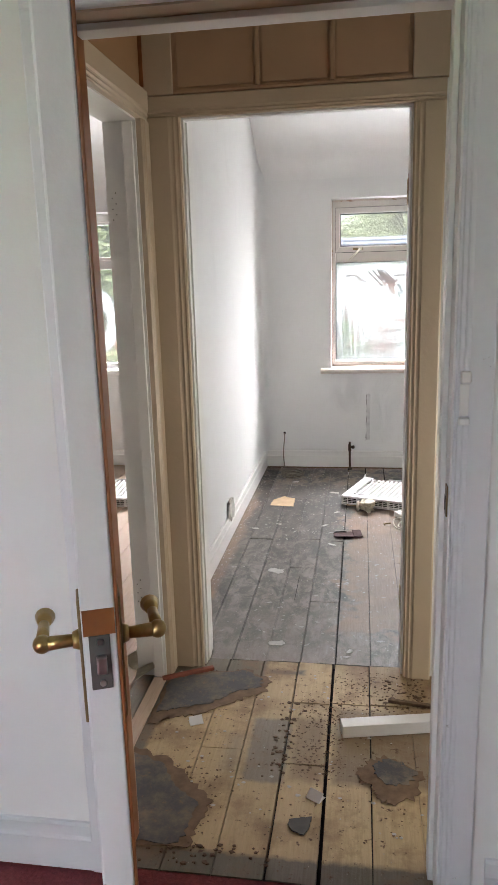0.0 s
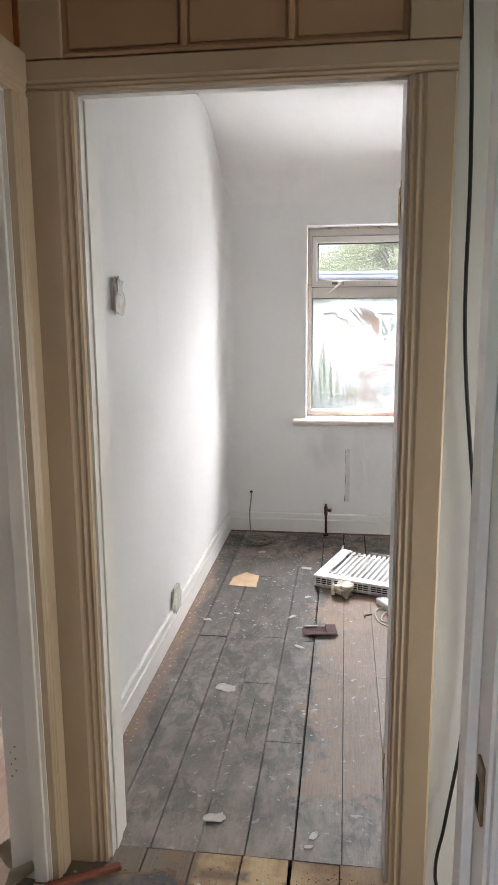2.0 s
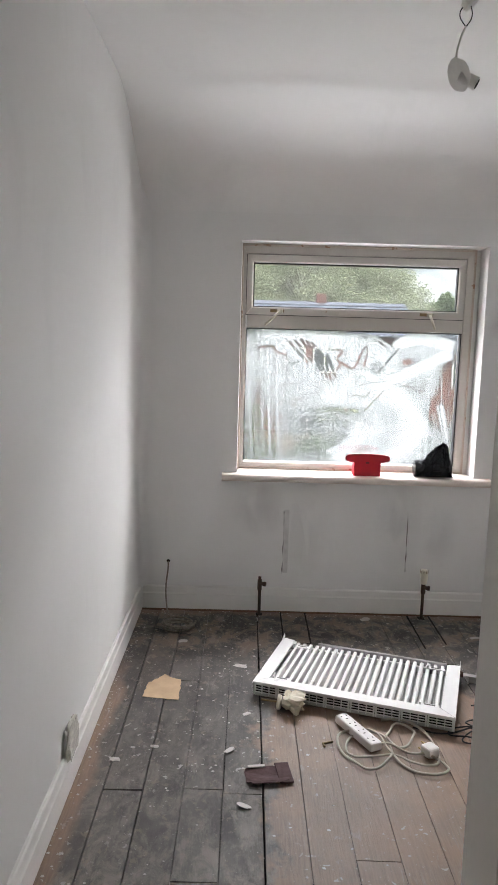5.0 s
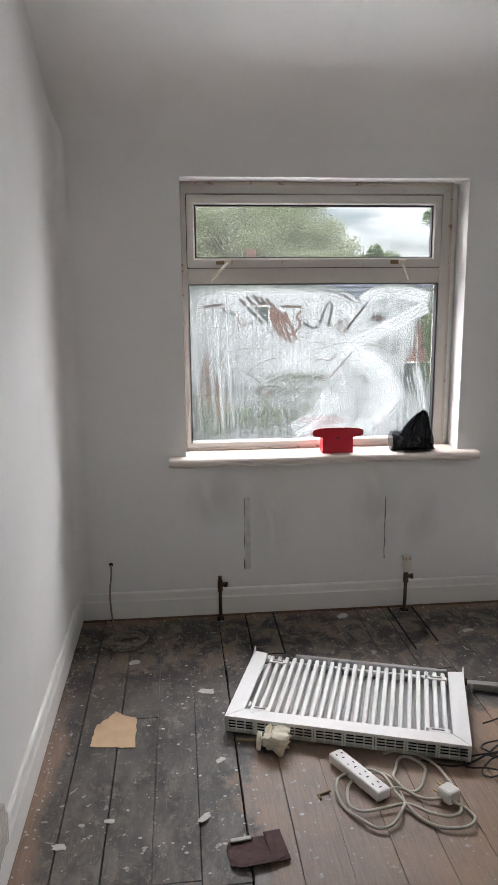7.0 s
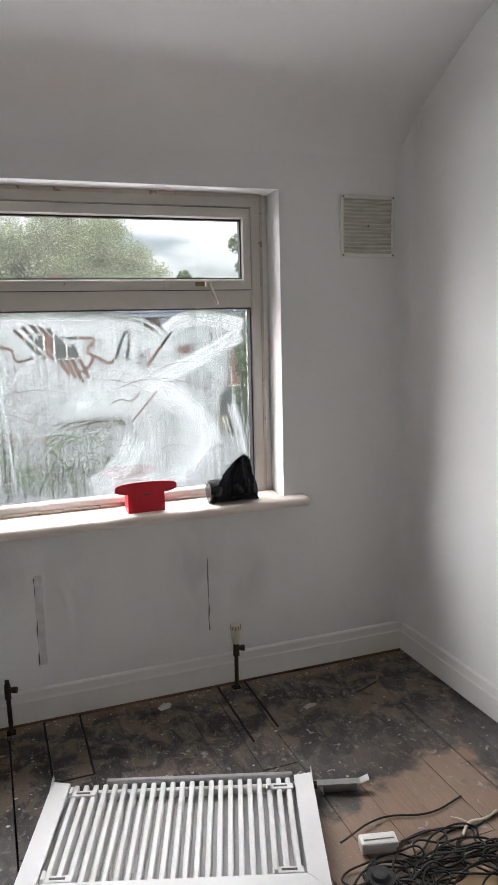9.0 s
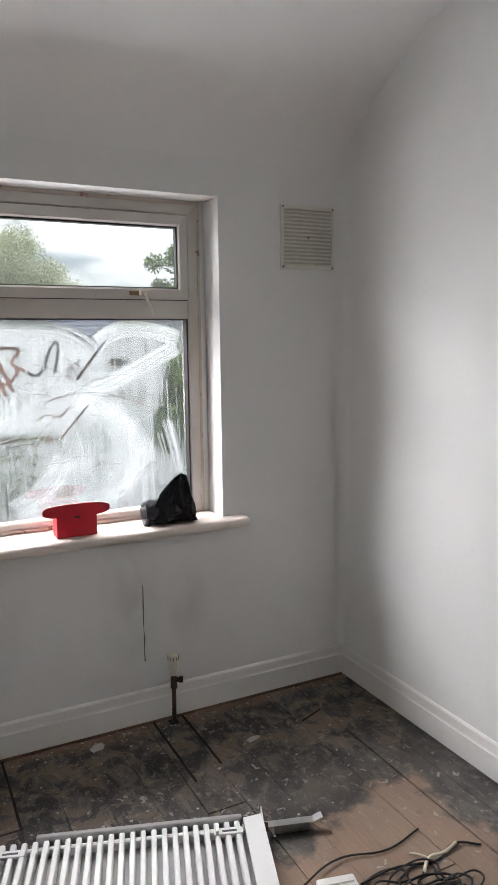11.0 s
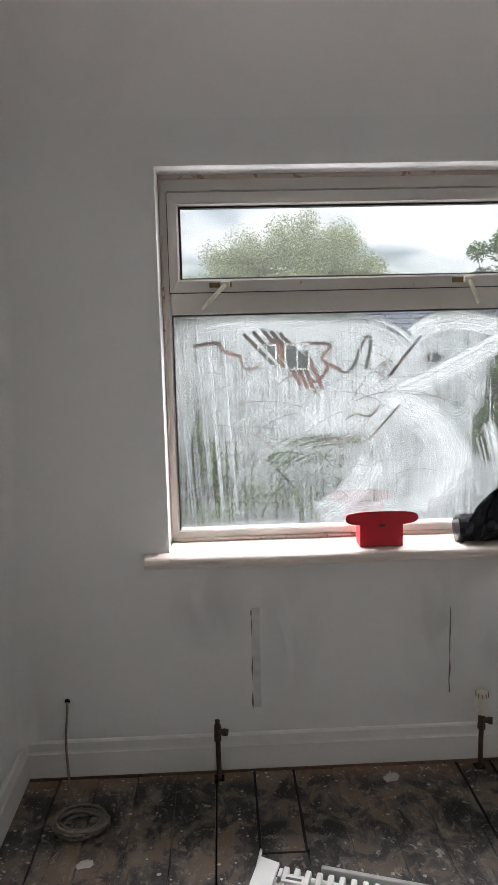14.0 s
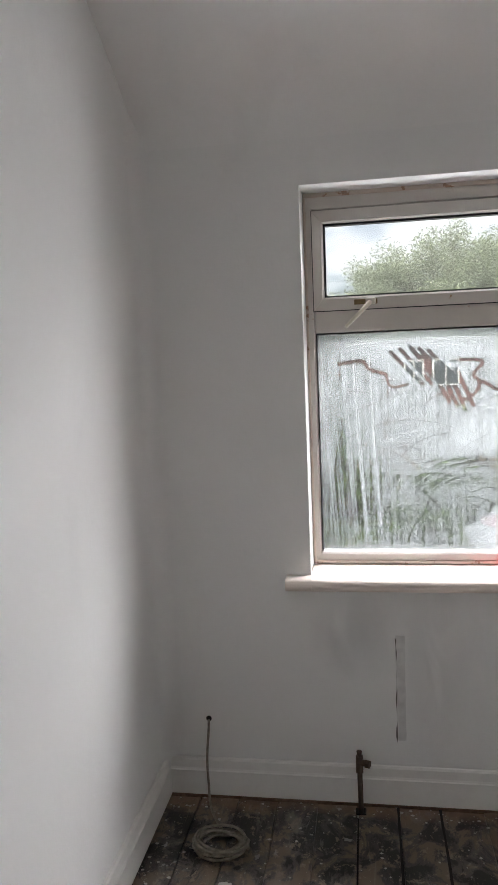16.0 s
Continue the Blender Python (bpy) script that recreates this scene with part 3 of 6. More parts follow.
structure(obj("floor_edge_gap", boxm(XW, XE, YN - 0.018, YN, -0.03, 0.0078), "rubble_brown"), "dark gap under the skirting")


# ---- door linings and architraves ----
def moulded(w, t):
    """Cross-section of an architrave: (across from the opening, thickness)."""
    return [(0, 0), (0, 0.72 * t), (0.05 * w, 0.84 * t), (0.10 * w, 0.76 * t), (0.14 * w, 0.79 * t), (0.19 * w, 0.92 * t), (0.25 * w, 0.84 * t), (0.30 * w, 0.87 * t), (0.36 * w, t), (0.95 * w, t), (w, 0.86 * t), (w, 0)]


def architrave(name, parent, axis, face, sign, u0, u1, top, w, t, mat, label="", legs=(True, True), wl=None, wr=None, wh=None):
    """Left leg, right leg and head round an opening u0..u1, on the wall face, proud towards sign."""
    def place(bm, outline, upright, lo, hi):
        def co(u, d, z):
            return (u, face + sign * d, z) if axis == "x" else (face + sign * d, u, z)
        rings = []
        for h in (lo, hi):
            rings.append([bm.verts.new(co(*((p[0], p[1], h) if upright else (h, p[1], p[0])))) for p in outline])
        n = len(outline)
        bm.faces.new(rings[0])
        bm.faces.new(rings[1][::-1])
        for i in range(n):
            bm.faces.new((rings[0][i], rings[1][i], rings[1][(i + 1) % n], rings[0][(i + 1) % n]))
    wl, wr, wh = wl or w, wr or w, wh or w
    if legs[0]:
        bm = bmesh.new()
        place(bm, [(u0 - p, q) for p, q in moulded(wl, t)], True, 0.0, top)
        part("architrave", bm, mat, parent, label)
    if legs[1]:
        bm = bmesh.new()
        place(bm, [(u1 + p, q) for p, q in moulded(wr, t)], True, 0.0, top)
        part("architrave", bm, mat, parent, label)
    bm = bmesh.new()
    place(bm, [(top + p + 0.001, q) for p, q in moulded(wh, t)], False, u0 - (wl if legs[0] else 0), u1 + (wr if legs[1] else 0))
    part("architrave", bm, mat, parent, label)


# bedroom doorway
DX0, DX1, DTOP = -0.478, 0.262, 1.978
door_frame = structure(new("door_frame_1"), "cream painted bedroom door frame, worn at the foot")
part("lining", boxm(DX0 - 0.024, DX0, YL + 0.003, YS, 0, DTOP), "trim_white", door_frame)
part("lining", boxm(DX0 - 0.024, DX0, YL + 0.035, YS, DTOP, 2.0555), "trim_white", door_frame)
part("lining", boxm(DX1, DX1 + 0.024, YL + 0.003, YS, 0, DTOP), "trim_white", door_frame)
part("lining", boxm(DX1, DX1 + 0.024, YL + 0.035, YS, DTOP, 2.0555), "trim_white", door_frame)
part("lining", boxm(DX0 - 0.024, DX1 + 0.024, YL + 0.003, YL + 0.034, DTOP + 0.001, 2.074), "trim_white", door_frame)
part("lining", boxm(DX0 - 0.024, DX1 + 0.024, YL + 0.0345, YS, 2.056, 2.0745), "trim_white", door_frame)
part("door_stop", boxm(DX0 + 0.0005, DX0 + 0.006, YL + 0.03, YL + 0.075, 0.002, DTOP - 0.002, bevel=0.002), "trim_white", door_frame)
architrave("architrave", door_frame, "x", YL + 0.001, -1, DX0 - 0.006, DX1 + 0.006, DTOP + 0.006, 0.09, 0.024, "trim_cream", "worn cream moulded architrave", wl=0.115, wr=0.098, wh=0.065)
architrave("architrave", door_frame, "x", YS + 0.001, 1, DX0 - 0.006, DX1 + 0.006, 2.062, 0.07, 0.018, "trim_white", "white architrave", wl=0.07)

# frieze of panels over the bedroom door
frieze = structure(new("frieze"), "cream painted wooden panelling over the bedroom door")
part("panel_back", boxm(-0.608, 0.372, YL - 0.010, YL, 2.052, 2.5), "frieze_cream", frieze)
part("rail", boxm(-0.502, 0.262, YL - 0.020, YL - 0.0102, 2.0525, 2.064, bevel=0.003), "frieze_cream", frieze)
for cx, w in ((-0.555, 0.104), (-0.224, 0.014), (0.013, 0.014), (0.316, 0.108)):
    part("stile", boxm(cx - w / 2, cx + w / 2, YL - 0.0225, YL - 0.0102, 2.0645 if w < 0.05 else 2.0525, 2.499, bevel=0.003), "trim_cream" if w > 0.05 else "frieze_cream", frieze)
for x0, x1 in ((-0.490, -0.236), (-0.212, 0.001), (0.025, 0.250)):
    part("panel", boxm(x0, x1, YL - 0.0145, YL - 0.0102, 2.072, 2.498, bevel=0.003), "frieze_cream", frieze)

# doorway to the other bedroom
LY0, LY1, LTOP = 1.90, 2.60, 1.965
left_frame = structure(new("door_frame_2"), "white door lining with a cream architrave, hinges taken off")
part("lining", boxm(-0.722, -0.611, LY1, LY1 + 0.023, 0, LTOP), "trim_white", left_frame)
part("lining", boxm(-0.722, -0.611, LY0 - 0.023, LY0, 0, LTOP), "trim_white", left_frame)
part("lining", boxm(-0.722, -0.611, LY0 - 0.023, LY1 + 0.023, LTOP + 0.001, LTOP + 0.023), "trim_white", left_frame)
part("door_stop", boxm(-0.655, -0.62, LY1 - 0.012, LY1 - 0.0005, 0.002, LTOP - 0.002, bevel=0.002), "trim_white", left_frame)
architrave("architrave", left_frame, "y", -0.6115, 1, LY0 - 0.004, LY1 + 0.004, LTOP + 0.006, 0.072, 0.024, "trim_cream", "cream moulded architrave", wl=0.06, wh=0.095)
for z in (0.30, 1.66):
    for i in range(6):
        part("screw_hole", boxm(-0.705 + 0.012 * (i % 2), -0.702 + 0.012 * (i % 2), LY1 - 0.0012, LY1 + 0.002, z + i * 0.017, z + 0.004 + i * 0.017), "dark_hole", left_frame)
structure(obj("corner_strip", boxm(-0.611, -0.598, 2.672, 2.688, 2.08, 2.49), "orange_wood"), "dark red-brown timber strip in the landing corner")

# first doorway
FX0, FX1, FTOP = -0.476, 0.291, 1.97
first_frame = structure(new("door_frame_3"), "white painted door frame with chipped paint")
part("lining", boxm(FX0 - 0.023, FX0, YA, YB, 0, FTOP), "orange_wood", first_frame, "bare orange wood lining")
part("lining", boxm(FX1, FX1 + 0.023, YA, YB, 0, FTOP), "trim_white", first_frame)
part("lining", boxm(FX0 - 0.023, FX1 + 0.023, YA, YB, FTOP + 0.001, FTOP + 0.023), "trim_cream", first_frame, "chipped cream head lining")
part("door_stop", boxm(FX0 + 0.001, FX1 - 0.001, YA + 0.055, YB - 0.01, FTOP - 0.014, FTOP - 0.0005, bevel=0.002), "trim_white", first_frame)
part("door_stop", boxm(FX1 - 0.013, FX1 - 0.0005, YA + 0.055, YB - 0.02, 0.002, FTOP - 0.014, bevel=0.002), "trim_white", first_frame)
architrave("architrave", first_frame, "x", YA - 0.001, -1, FX0 - 0.004, FX1 + 0.004, FTOP + 0.004, 0.074, 0.018, "door_white", "white moulded architrave")
architrave("architrave", first_frame, "x", YB + 0.001, 1, FX0 - 0.004, FX1 + 0.004, FTOP + 0.004, 0.066, 0.018, "trim_cream", "cream moulded architrave")
strike = part("strike_plate", boxm(FX1 - 0.0035, FX1 - 0.0003, 1.70, 1.728, 0.955, 1.022, bevel=0.001), "old_brass", first_frame, "dark brass strike plate")
part("keep_hole", boxm(FX1 - 0.0042, FX1 - 0.0037, 1.711, 1.728, 0.965, 0.998), "dark_hole", strike)
keeper = part("bolt_keeper", boxm(FX1 + 0.012, FX1 + 0.032, YA - 0.034, YA - 0.017, 1.245, 1.268, bevel=0.003), "trim_white", first_frame, "painted-over bolt keeper")
part("bolt_keeper", boxm(FX1 + 0.010, FX1 + 0.032, YA - 0.030, YA - 0.017, 1.160, 1.175, bevel=0.003), "trim_white", first_frame, "painted-over bolt keeper")
part("bolt_plate", boxm(FX1 + 0.012, FX1 + 0.030, YA - 0.0205, YA - 0.017, 1.178, 1.242, bevel=0.001), "trim_white", first_frame, "painted-over bolt plate")

# ---- bedroom window ----
window_1 = structure(new("window_1"), "stained pale window, top-hung light over a whitewashed fixed pane")
FY0, FY1 = 5.885, 5.960


def bar(x0, x1, z0, z1, parent, name="window_frame", y0=FY0, y1=FY1, mat="window_frame", bevel=0.004):
    return part(name, boxm(x0, x1, y0, y1, z0, z1, bevel=bevel), mat, parent)


def mitred(x0, x1, z0, z1, w, y0, y1, parent, name, mat="window_frame", chamfer=0.006):
    """Four bars round a rectangle, cut at 45 degrees, the inner edge chamfered towards the room; w is left, right, bottom, top."""
    wl, wr, wb, wt = w
    g = 0.0005
    outer = [(x0, z0), (x1, z0), (x1, z1), (x0, z1)]
    inner = [(x0 + wl, z0 + wb), (x1 - wr, z0 + wb), (x1 - wr, z1 - wt), (x0 + wl, z1 - wt)]
    for i in range(4):
        j = (i + 1) % 4
        (ax, az), (bx, bz), (cx, cz), (dx, dz) = outer[i], outer[j], inner[j], inner[i]
        ux, uz = (1 if bx > ax else -1 if bx < ax else 0), (1 if bz > az else -1 if bz < az else 0)
        nx, nz = -uz, ux
        quad = [(ax + ux * g, az + uz * g), (bx - ux * g, bz - uz * g), (cx - ux * g, cz - uz * g), (dx + ux * g, dz + uz * g)]
        c = chamfer
        low = [quad[0], quad[1], (quad[2][0] - nx * c + ux * c, quad[2][1] - nz * c + uz * c), (quad[3][0] - nx * c - ux * c, quad[3][1] - nz * c - uz * c)]
        bm = bmesh.new()
        front = [bm.verts.new((px, y0, pz)) for px, pz in low]
        mid = [bm.verts.new((px, y0 + c, pz)) for px, pz in quad]
        back = [bm.verts.new((px, y1, pz)) for px, pz in quad]
        bm.faces.new(front)
        bm.faces.new(back[::-1])
        for r0, r1 in ((front, mid), (mid, back)):
            for q in range(4):
                bm.faces.new((r0[q], r0[(q + 1) % 4], r1[(q + 1) % 4], r1[q]))
        part(name, bm, mat, parent)


WX0, WX1, WZ0, WZ1 = -0.116, 1.156, 0.786, 2.020
mitred(WX0, WX1, WZ0, WZ1, (0.030, 0.054, 0.044, 0.052), FY0, FY1, window_1, "window_frame")
bar(WX0 + 0.0305, WX1 - 0.0545, 1.573, 1.650, window_1, "transom", FY0 + 0.001)
bar(1.156, 1.182, WZ0, WZ1, window_1, "packing_strip", 5.893, 5.95, "trim_white")
bar(WX0 + 0.001, WX1 - 0.001, WZ1 - 0.010, WZ1 + 0.004, window_1, "sealant", FY0 - 0.006, FY0 - 0.0003, "frame_stained", 0.002)
bar(WX0 + 0.0005, WX0 + 0.009, WZ0 + 0.006, WZ1 - 0.011, window_1, "sealant", FY0 - 0.006, FY0 - 0.0003, "frame_stained", 0.002)
bar(WX1 - 0.012, WX1 - 0.001, WZ0 + 0.006, WZ1 - 0.011, window_1, "sealant", FY0 - 0.006, FY0 - 0.0003, "frame_stained", 0.002)
bar(WX0 + 0.010, WX1 - 0.013, WZ0 + 0.004, WZ0 + 0.017, window_1, "beading", FY0 - 0.008, FY0 - 0.0003, "frame_stained", 0.003)
SX0, SX1, SZ0, SZ1 = -0.088, 1.098, 1.646, 1.966
# black strips draw the shadow line round the sash; no gap is cut
sash = part("top_light", boxm(SX0 - 0.003, SX1 + 0.003, FY0 - 0.0022, FY0 - 0.0004, SZ0 - 0.003, SZ0 + 0.010), "rubber_black", window_1, "black strip painted as the shadow gap round the top-hung light")
for a in ((SX0 - 0.003, SX0 + 0.01, SZ0 + 0.0105, SZ1 + 0.003), (SX1 - 0.01, SX1 + 0.003, SZ0 + 0.0105, SZ1 + 0.003), (SX0 + 0.0105, SX1 - 0.0105, SZ1 - 0.01, SZ1 + 0.003)):
    bar(*a, sash, "shadow_gap", FY0 - 0.0022, FY0 - 0.0004, "rubber_black", 0)
mitred(SX0, SX1, SZ0, SZ1, (0.035, 0.036, 0.042, 0.042), FY0 - 0.014, FY0 + 0.03, sash, "sash_rail")
for a in ((SX0 + 0.0355, SX0 + 0.042, SZ0 + 0.0425, SZ1 - 0.0425), (SX1 - 0.042, SX1 - 0.0365, SZ0 + 0.0425, SZ1 - 0.0425), (SX0 + 0.0425, SX1 - 0.0425, SZ1 - 0.049, SZ1 - 0.0425), (SX0 + 0.0425, SX1 - 0.0425, SZ0 + 0.0425, SZ0 + 0.0465)):
    bar(*a, sash, "gasket", FY0 - 0.004, FY0 + 0.02, "rubber_black", 0)
for a in ((WX0 + 0.0305, WX0 + 0.034, WZ0 + 0.0445, 1.5725), (WX1 - 0.060, WX1 - 0.0545, WZ0 + 0.0445, 1.5725), (WX0 + 0.0345, WX1 - 0.0605, 1.568, 1.5725)):
    bar(*a, window_1, "gasket", FY0 + 0.004, FY0 + 0.04, "rubber_black", 0)


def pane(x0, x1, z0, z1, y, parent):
    ob = part("pane", boxm(x0, x1, y, y + 0.004, z0, z1), "dimming_glass", parent)
    # shadowless, so the tint does not dim the daylight indoors
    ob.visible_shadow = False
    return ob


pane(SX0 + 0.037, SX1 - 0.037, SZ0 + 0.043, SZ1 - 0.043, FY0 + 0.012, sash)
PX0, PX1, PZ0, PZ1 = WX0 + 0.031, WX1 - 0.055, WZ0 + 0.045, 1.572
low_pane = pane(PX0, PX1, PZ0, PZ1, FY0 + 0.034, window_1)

# sill board
bm = bmesh.new()
prof = [(5.885, 0.748), (5.885, 0.789)]
for i in range(9):
    a = math.pi / 2 + i / 8 * math.pi
    prof.append((5.705 + 0.0165 * math.cos(a), 0.7685 + 0.0195 * math.sin(a)))
prism(bm, [(y, z) for y, z in prof], "x", -0.112, 1.176)
sill = structure(obj("window_sill", bm, "sill_paint"), "worn white-pink painted wooden window sill")
for x0, x1 in ((-0.196, -0.1125), (1.1765, 1.268)):
    bm = bmesh.new()
    horn = [(5.757, 0.749), (5.757, 0.788)] + [p for p in prof[2:]]
    prism(bm, horn, "x", x0, x1)
    part("sill_horn", bm, "sill_paint", sill)

# ---- other bedroom's window ----
window_2 = structure(new("window_2"), "white casement window of the other bedroom, pane half whitewashed")
for a in ((-2.235, -2.165, 0.79, 1.995), (-1.05, -0.985, 0.79, 1.995), (-2.165, -1.05, 1.935, 1.995), (-2.165, -1.05, 0.79, 0.83), (-2.165, -1.05, 1.575, 1.645)):
    bar(*a, window_2, mat="trim_white")
for a in ((-2.163, -2.145, 1.646, 1.933), (-2.145, -1.05, 1.915, 1.933), (-2.145, -1.05, 1.646, 1.668)):
    bar(*a, window_2, "sash_rail", FY0 - 0.012, FY0 + 0.03, "trim_white")
bar(-2.143, -2.135, 1.67, 1.913, window_2, "gasket", FY0, FY0 + 0.02, "rubber_black", 0)
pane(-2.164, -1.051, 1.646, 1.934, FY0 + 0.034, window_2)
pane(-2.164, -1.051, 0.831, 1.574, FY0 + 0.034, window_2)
structure(obj("window_sill_left_room", boxm(-2.30, -0.93, 5.70, 5.884, 0.755, 0.789, bevel=0.006), "trim_white"), "white wooden window sill")
window_3 = structure(new("window_3"), "plain white window behind the camera")
for a in ((-1.65, -1.60, 0.9, 1.9), (-0.80, -0.75, 0.9, 1.9), (-1.60, -0.80, 1.85, 1.9), (-1.60, -0.80, 0.9, 0.95)):
    bar(*a, window_3, y0=-2.28, y1=-2.22, mat="trim_white")

# ---- first door ----
EDGE = Vector((-0.186, 0.930, 0))
HINGE = Vector((-0.497, 1.672, 0))
along = (EDGE - HINGE)
first_door = thing("door", Matrix.Translation(HINGE) @ Matrix.Rotation(math.atan2(along.y, along.x), 4, "Z"), "open white door with bare orange wood showing, brass lever handles", "door")
DL = along.length
# local x runs from hinge to edge, local y: +y is towards the room's right
part("leaf", boxm(0.0, DL, -0.020, 0.019, 0.008, 1.955, bevel=0.003), "door_white", first_door, "scuffed white painted door leaf")
part("bare_face", boxm(0.002, DL - 0.001, 0.0192, 0.0235, 0.01, 1.953, bevel=0.0015), "orange_wood", first_door, "varnished orange-brown wood face")
part("bare_patch", boxm(DL - 0.0005, DL + 0.0007, -0.0185, 0.018, 1.060, 1.092), "orange_wood", first_door, "paint stripped to bare wood")
lock = part("lock_plate", boxm(DL - 0.001, DL + 0.002, -0.013, 0.011, 0.992, 1.060, bevel=0.0008), "slate_grey", first_door, "dark steel mortice lock plate")
part("latch", boxm(DL + 0.002, DL + 0.010, -0.006, 0.006, 1.014, 1.036, bevel=0.002), "steel", lock)
for z in (1.000, 1.052):
    part("screw", rodm((DL + 0.0015, 0, z), (DL + 0.0035, 0, z), 0.004), "steel", lock)
for s in (-1, 1):
    off = 0.0235 if s > 0 else 0.020
    hx = DL - 0.052
    plate = part("handle_plate", boxm(hx - 0.02, hx + 0.02, min(s * off, s * (off + 0.004)), max(s * off, s * (off + 0.004)), 0.93, 1.09, bevel=0.0015), "old_brass", first_door, "aged brass back plate")
    bm = bmesh.new()
    rod(bm, (hx, s * (off + 0.004), 1.032), (hx, s * (off + 0.012), 1.032), 0.013, 0.010)
    rod(bm, (hx, s * (off + 0.012), 1.032), (hx, s * (off + 0.046), 1.032), 0.0075, 0.009)
    bmesh.ops.create_uvsphere(bm, u_segments=12, v_segments=8, radius=0.0115, matrix=Matrix.Translation((hx, s * (off + 0.048), 1.032)))
    rod(bm, (hx, s * (off + 0.048), 1.032), (hx - 0.05, s * (off + 0.047), 1.033), 0.0085, 0.007)
    rod(bm, (hx - 0.05, s * (off + 0.047), 1.033), (hx - 0.072, s * (off + 0.046), 1.034), 0.007, 0.013)
    part("lever", bm, "brass", plate, "worn brass lever", True)

# ---- floors ----
random.seed(4)


def plank_floor(owner, x0, x1, y0, y1, first, pitch, mat, ends, gaps=(), thick=0.022):
    """Boards along y from x0 to x1; ends gives the cross joints of a board by its number, gaps how far it stands off the one before."""
    gaps = dict(gaps)
    k = math.floor((x0 - first) / pitch)
    while first + k * pitch < x1:
        a, b = max(x0, first + k * pitch), min(x1, first + (k + 1) * pitch)
        if b - a > 0.012:
            gl, gr = gaps.get(k, 0.0009) / 2, gaps.get(k + 1, 0.0009) / 2
            cuts = [y0] + sorted(ends.get(k, ())) + [y1]
            for c, d in zip(cuts, cuts[1:]):
                bm = bmesh.new()
                dz = random.uniform(-0.0022, 0.0010)
                skew = random.uniform(-0.0008, 0.0008)
                verts = box(bm, a + gl, b - gr, c + (0.0022 if c != y0 else 0), d - (0.0022 if d != y1 else 0), -thick + dz, dz)
                tilt = random.uniform(-0.0012, 0.0012)
                for v in verts:
                    v.co.x += skew * (1 if v.co.y > (c + d) / 2 else -1)
                    if v.co.z > -0.01:
                        v.co.z += tilt * (1 if v.co.x > (a + b) / 2 else -1)
                top = [e for e in bm.edges if all(v.co.z > -0.01 for v in e.verts) and abs(e.verts[0].co.x - e.verts[1].co.x) < 0.004]
                bmesh.ops.bevel(bm, geom=top, offset=0.0008, segments=1, affect="EDGES")
                part("floorboard", bm, mat, owner)
        k += 1


floor = structure(new("floor"), "old floorboards, bare in the middle and stained dark round the edges")
plank_floor(floor, XW, XE, 2.752, 5.735, 0.018, 0.1345, "old_boards", {-1: (4.10, 3.30), -2: (3.697, 4.12), -4: (4.107,), -3: (4.9,), 0: (5.0,), 1: (5.33,), 2: (3.8,), 3: (5.05,), 5: (3.5,), 6: (5.13,), 7: (4.3,), 9: (4.6,), 10: (3.7,), 11: (5.32,)}, {-4: 0.0042, -3: 0.0036, -2: 0.0014, -1: 0.0020, 0: 0.0062, 1: 0.0022, 2: 0.0014, 4: 0.0018, 6: 0.003, 7: 0.003, 10: 0.0018, 11: 0.0032})
part("split", boxm(-0.191, -0.1885, 3.31, 3.58, 0.0002, 0.0016), "dark_hole", floor, "dark split along a board")
landing_floor = structure(new("floor_landing"), "dirty landing floorboards, part yellow and part grey paint")
plank_floor(landing_floor, -0.72, 1.6, 1.70, 2.75, 0.012, 0.1345, "landing_boards", {-1: (2.148, 2.478), 0: (2.486,), 1: (2.49,), -3: (2.2,)}, {0: 0.011, -1: 0.006, 1: 0.004, -2: 0.003, -3: 0.003})
left_floor = structure(new("floor_left_room"), "pale sanded floorboards of the other bedroom")
plank_floor(left_floor, -3.99, -0.73, 1.91, 5.75, 0.016, 0.1345, "pale_boards", {-8: (4.2,), -10: (3.4,), -12: (4.9,), -14: (2.6,)}, {-9: 0.005, -11: 0.005})
back_floor = structure(obj("floor_back_room", boxm(-2.0, 2.2, -2.2, 1.699, -0.05, -0.004), "carpet_red"), "worn red carpet")


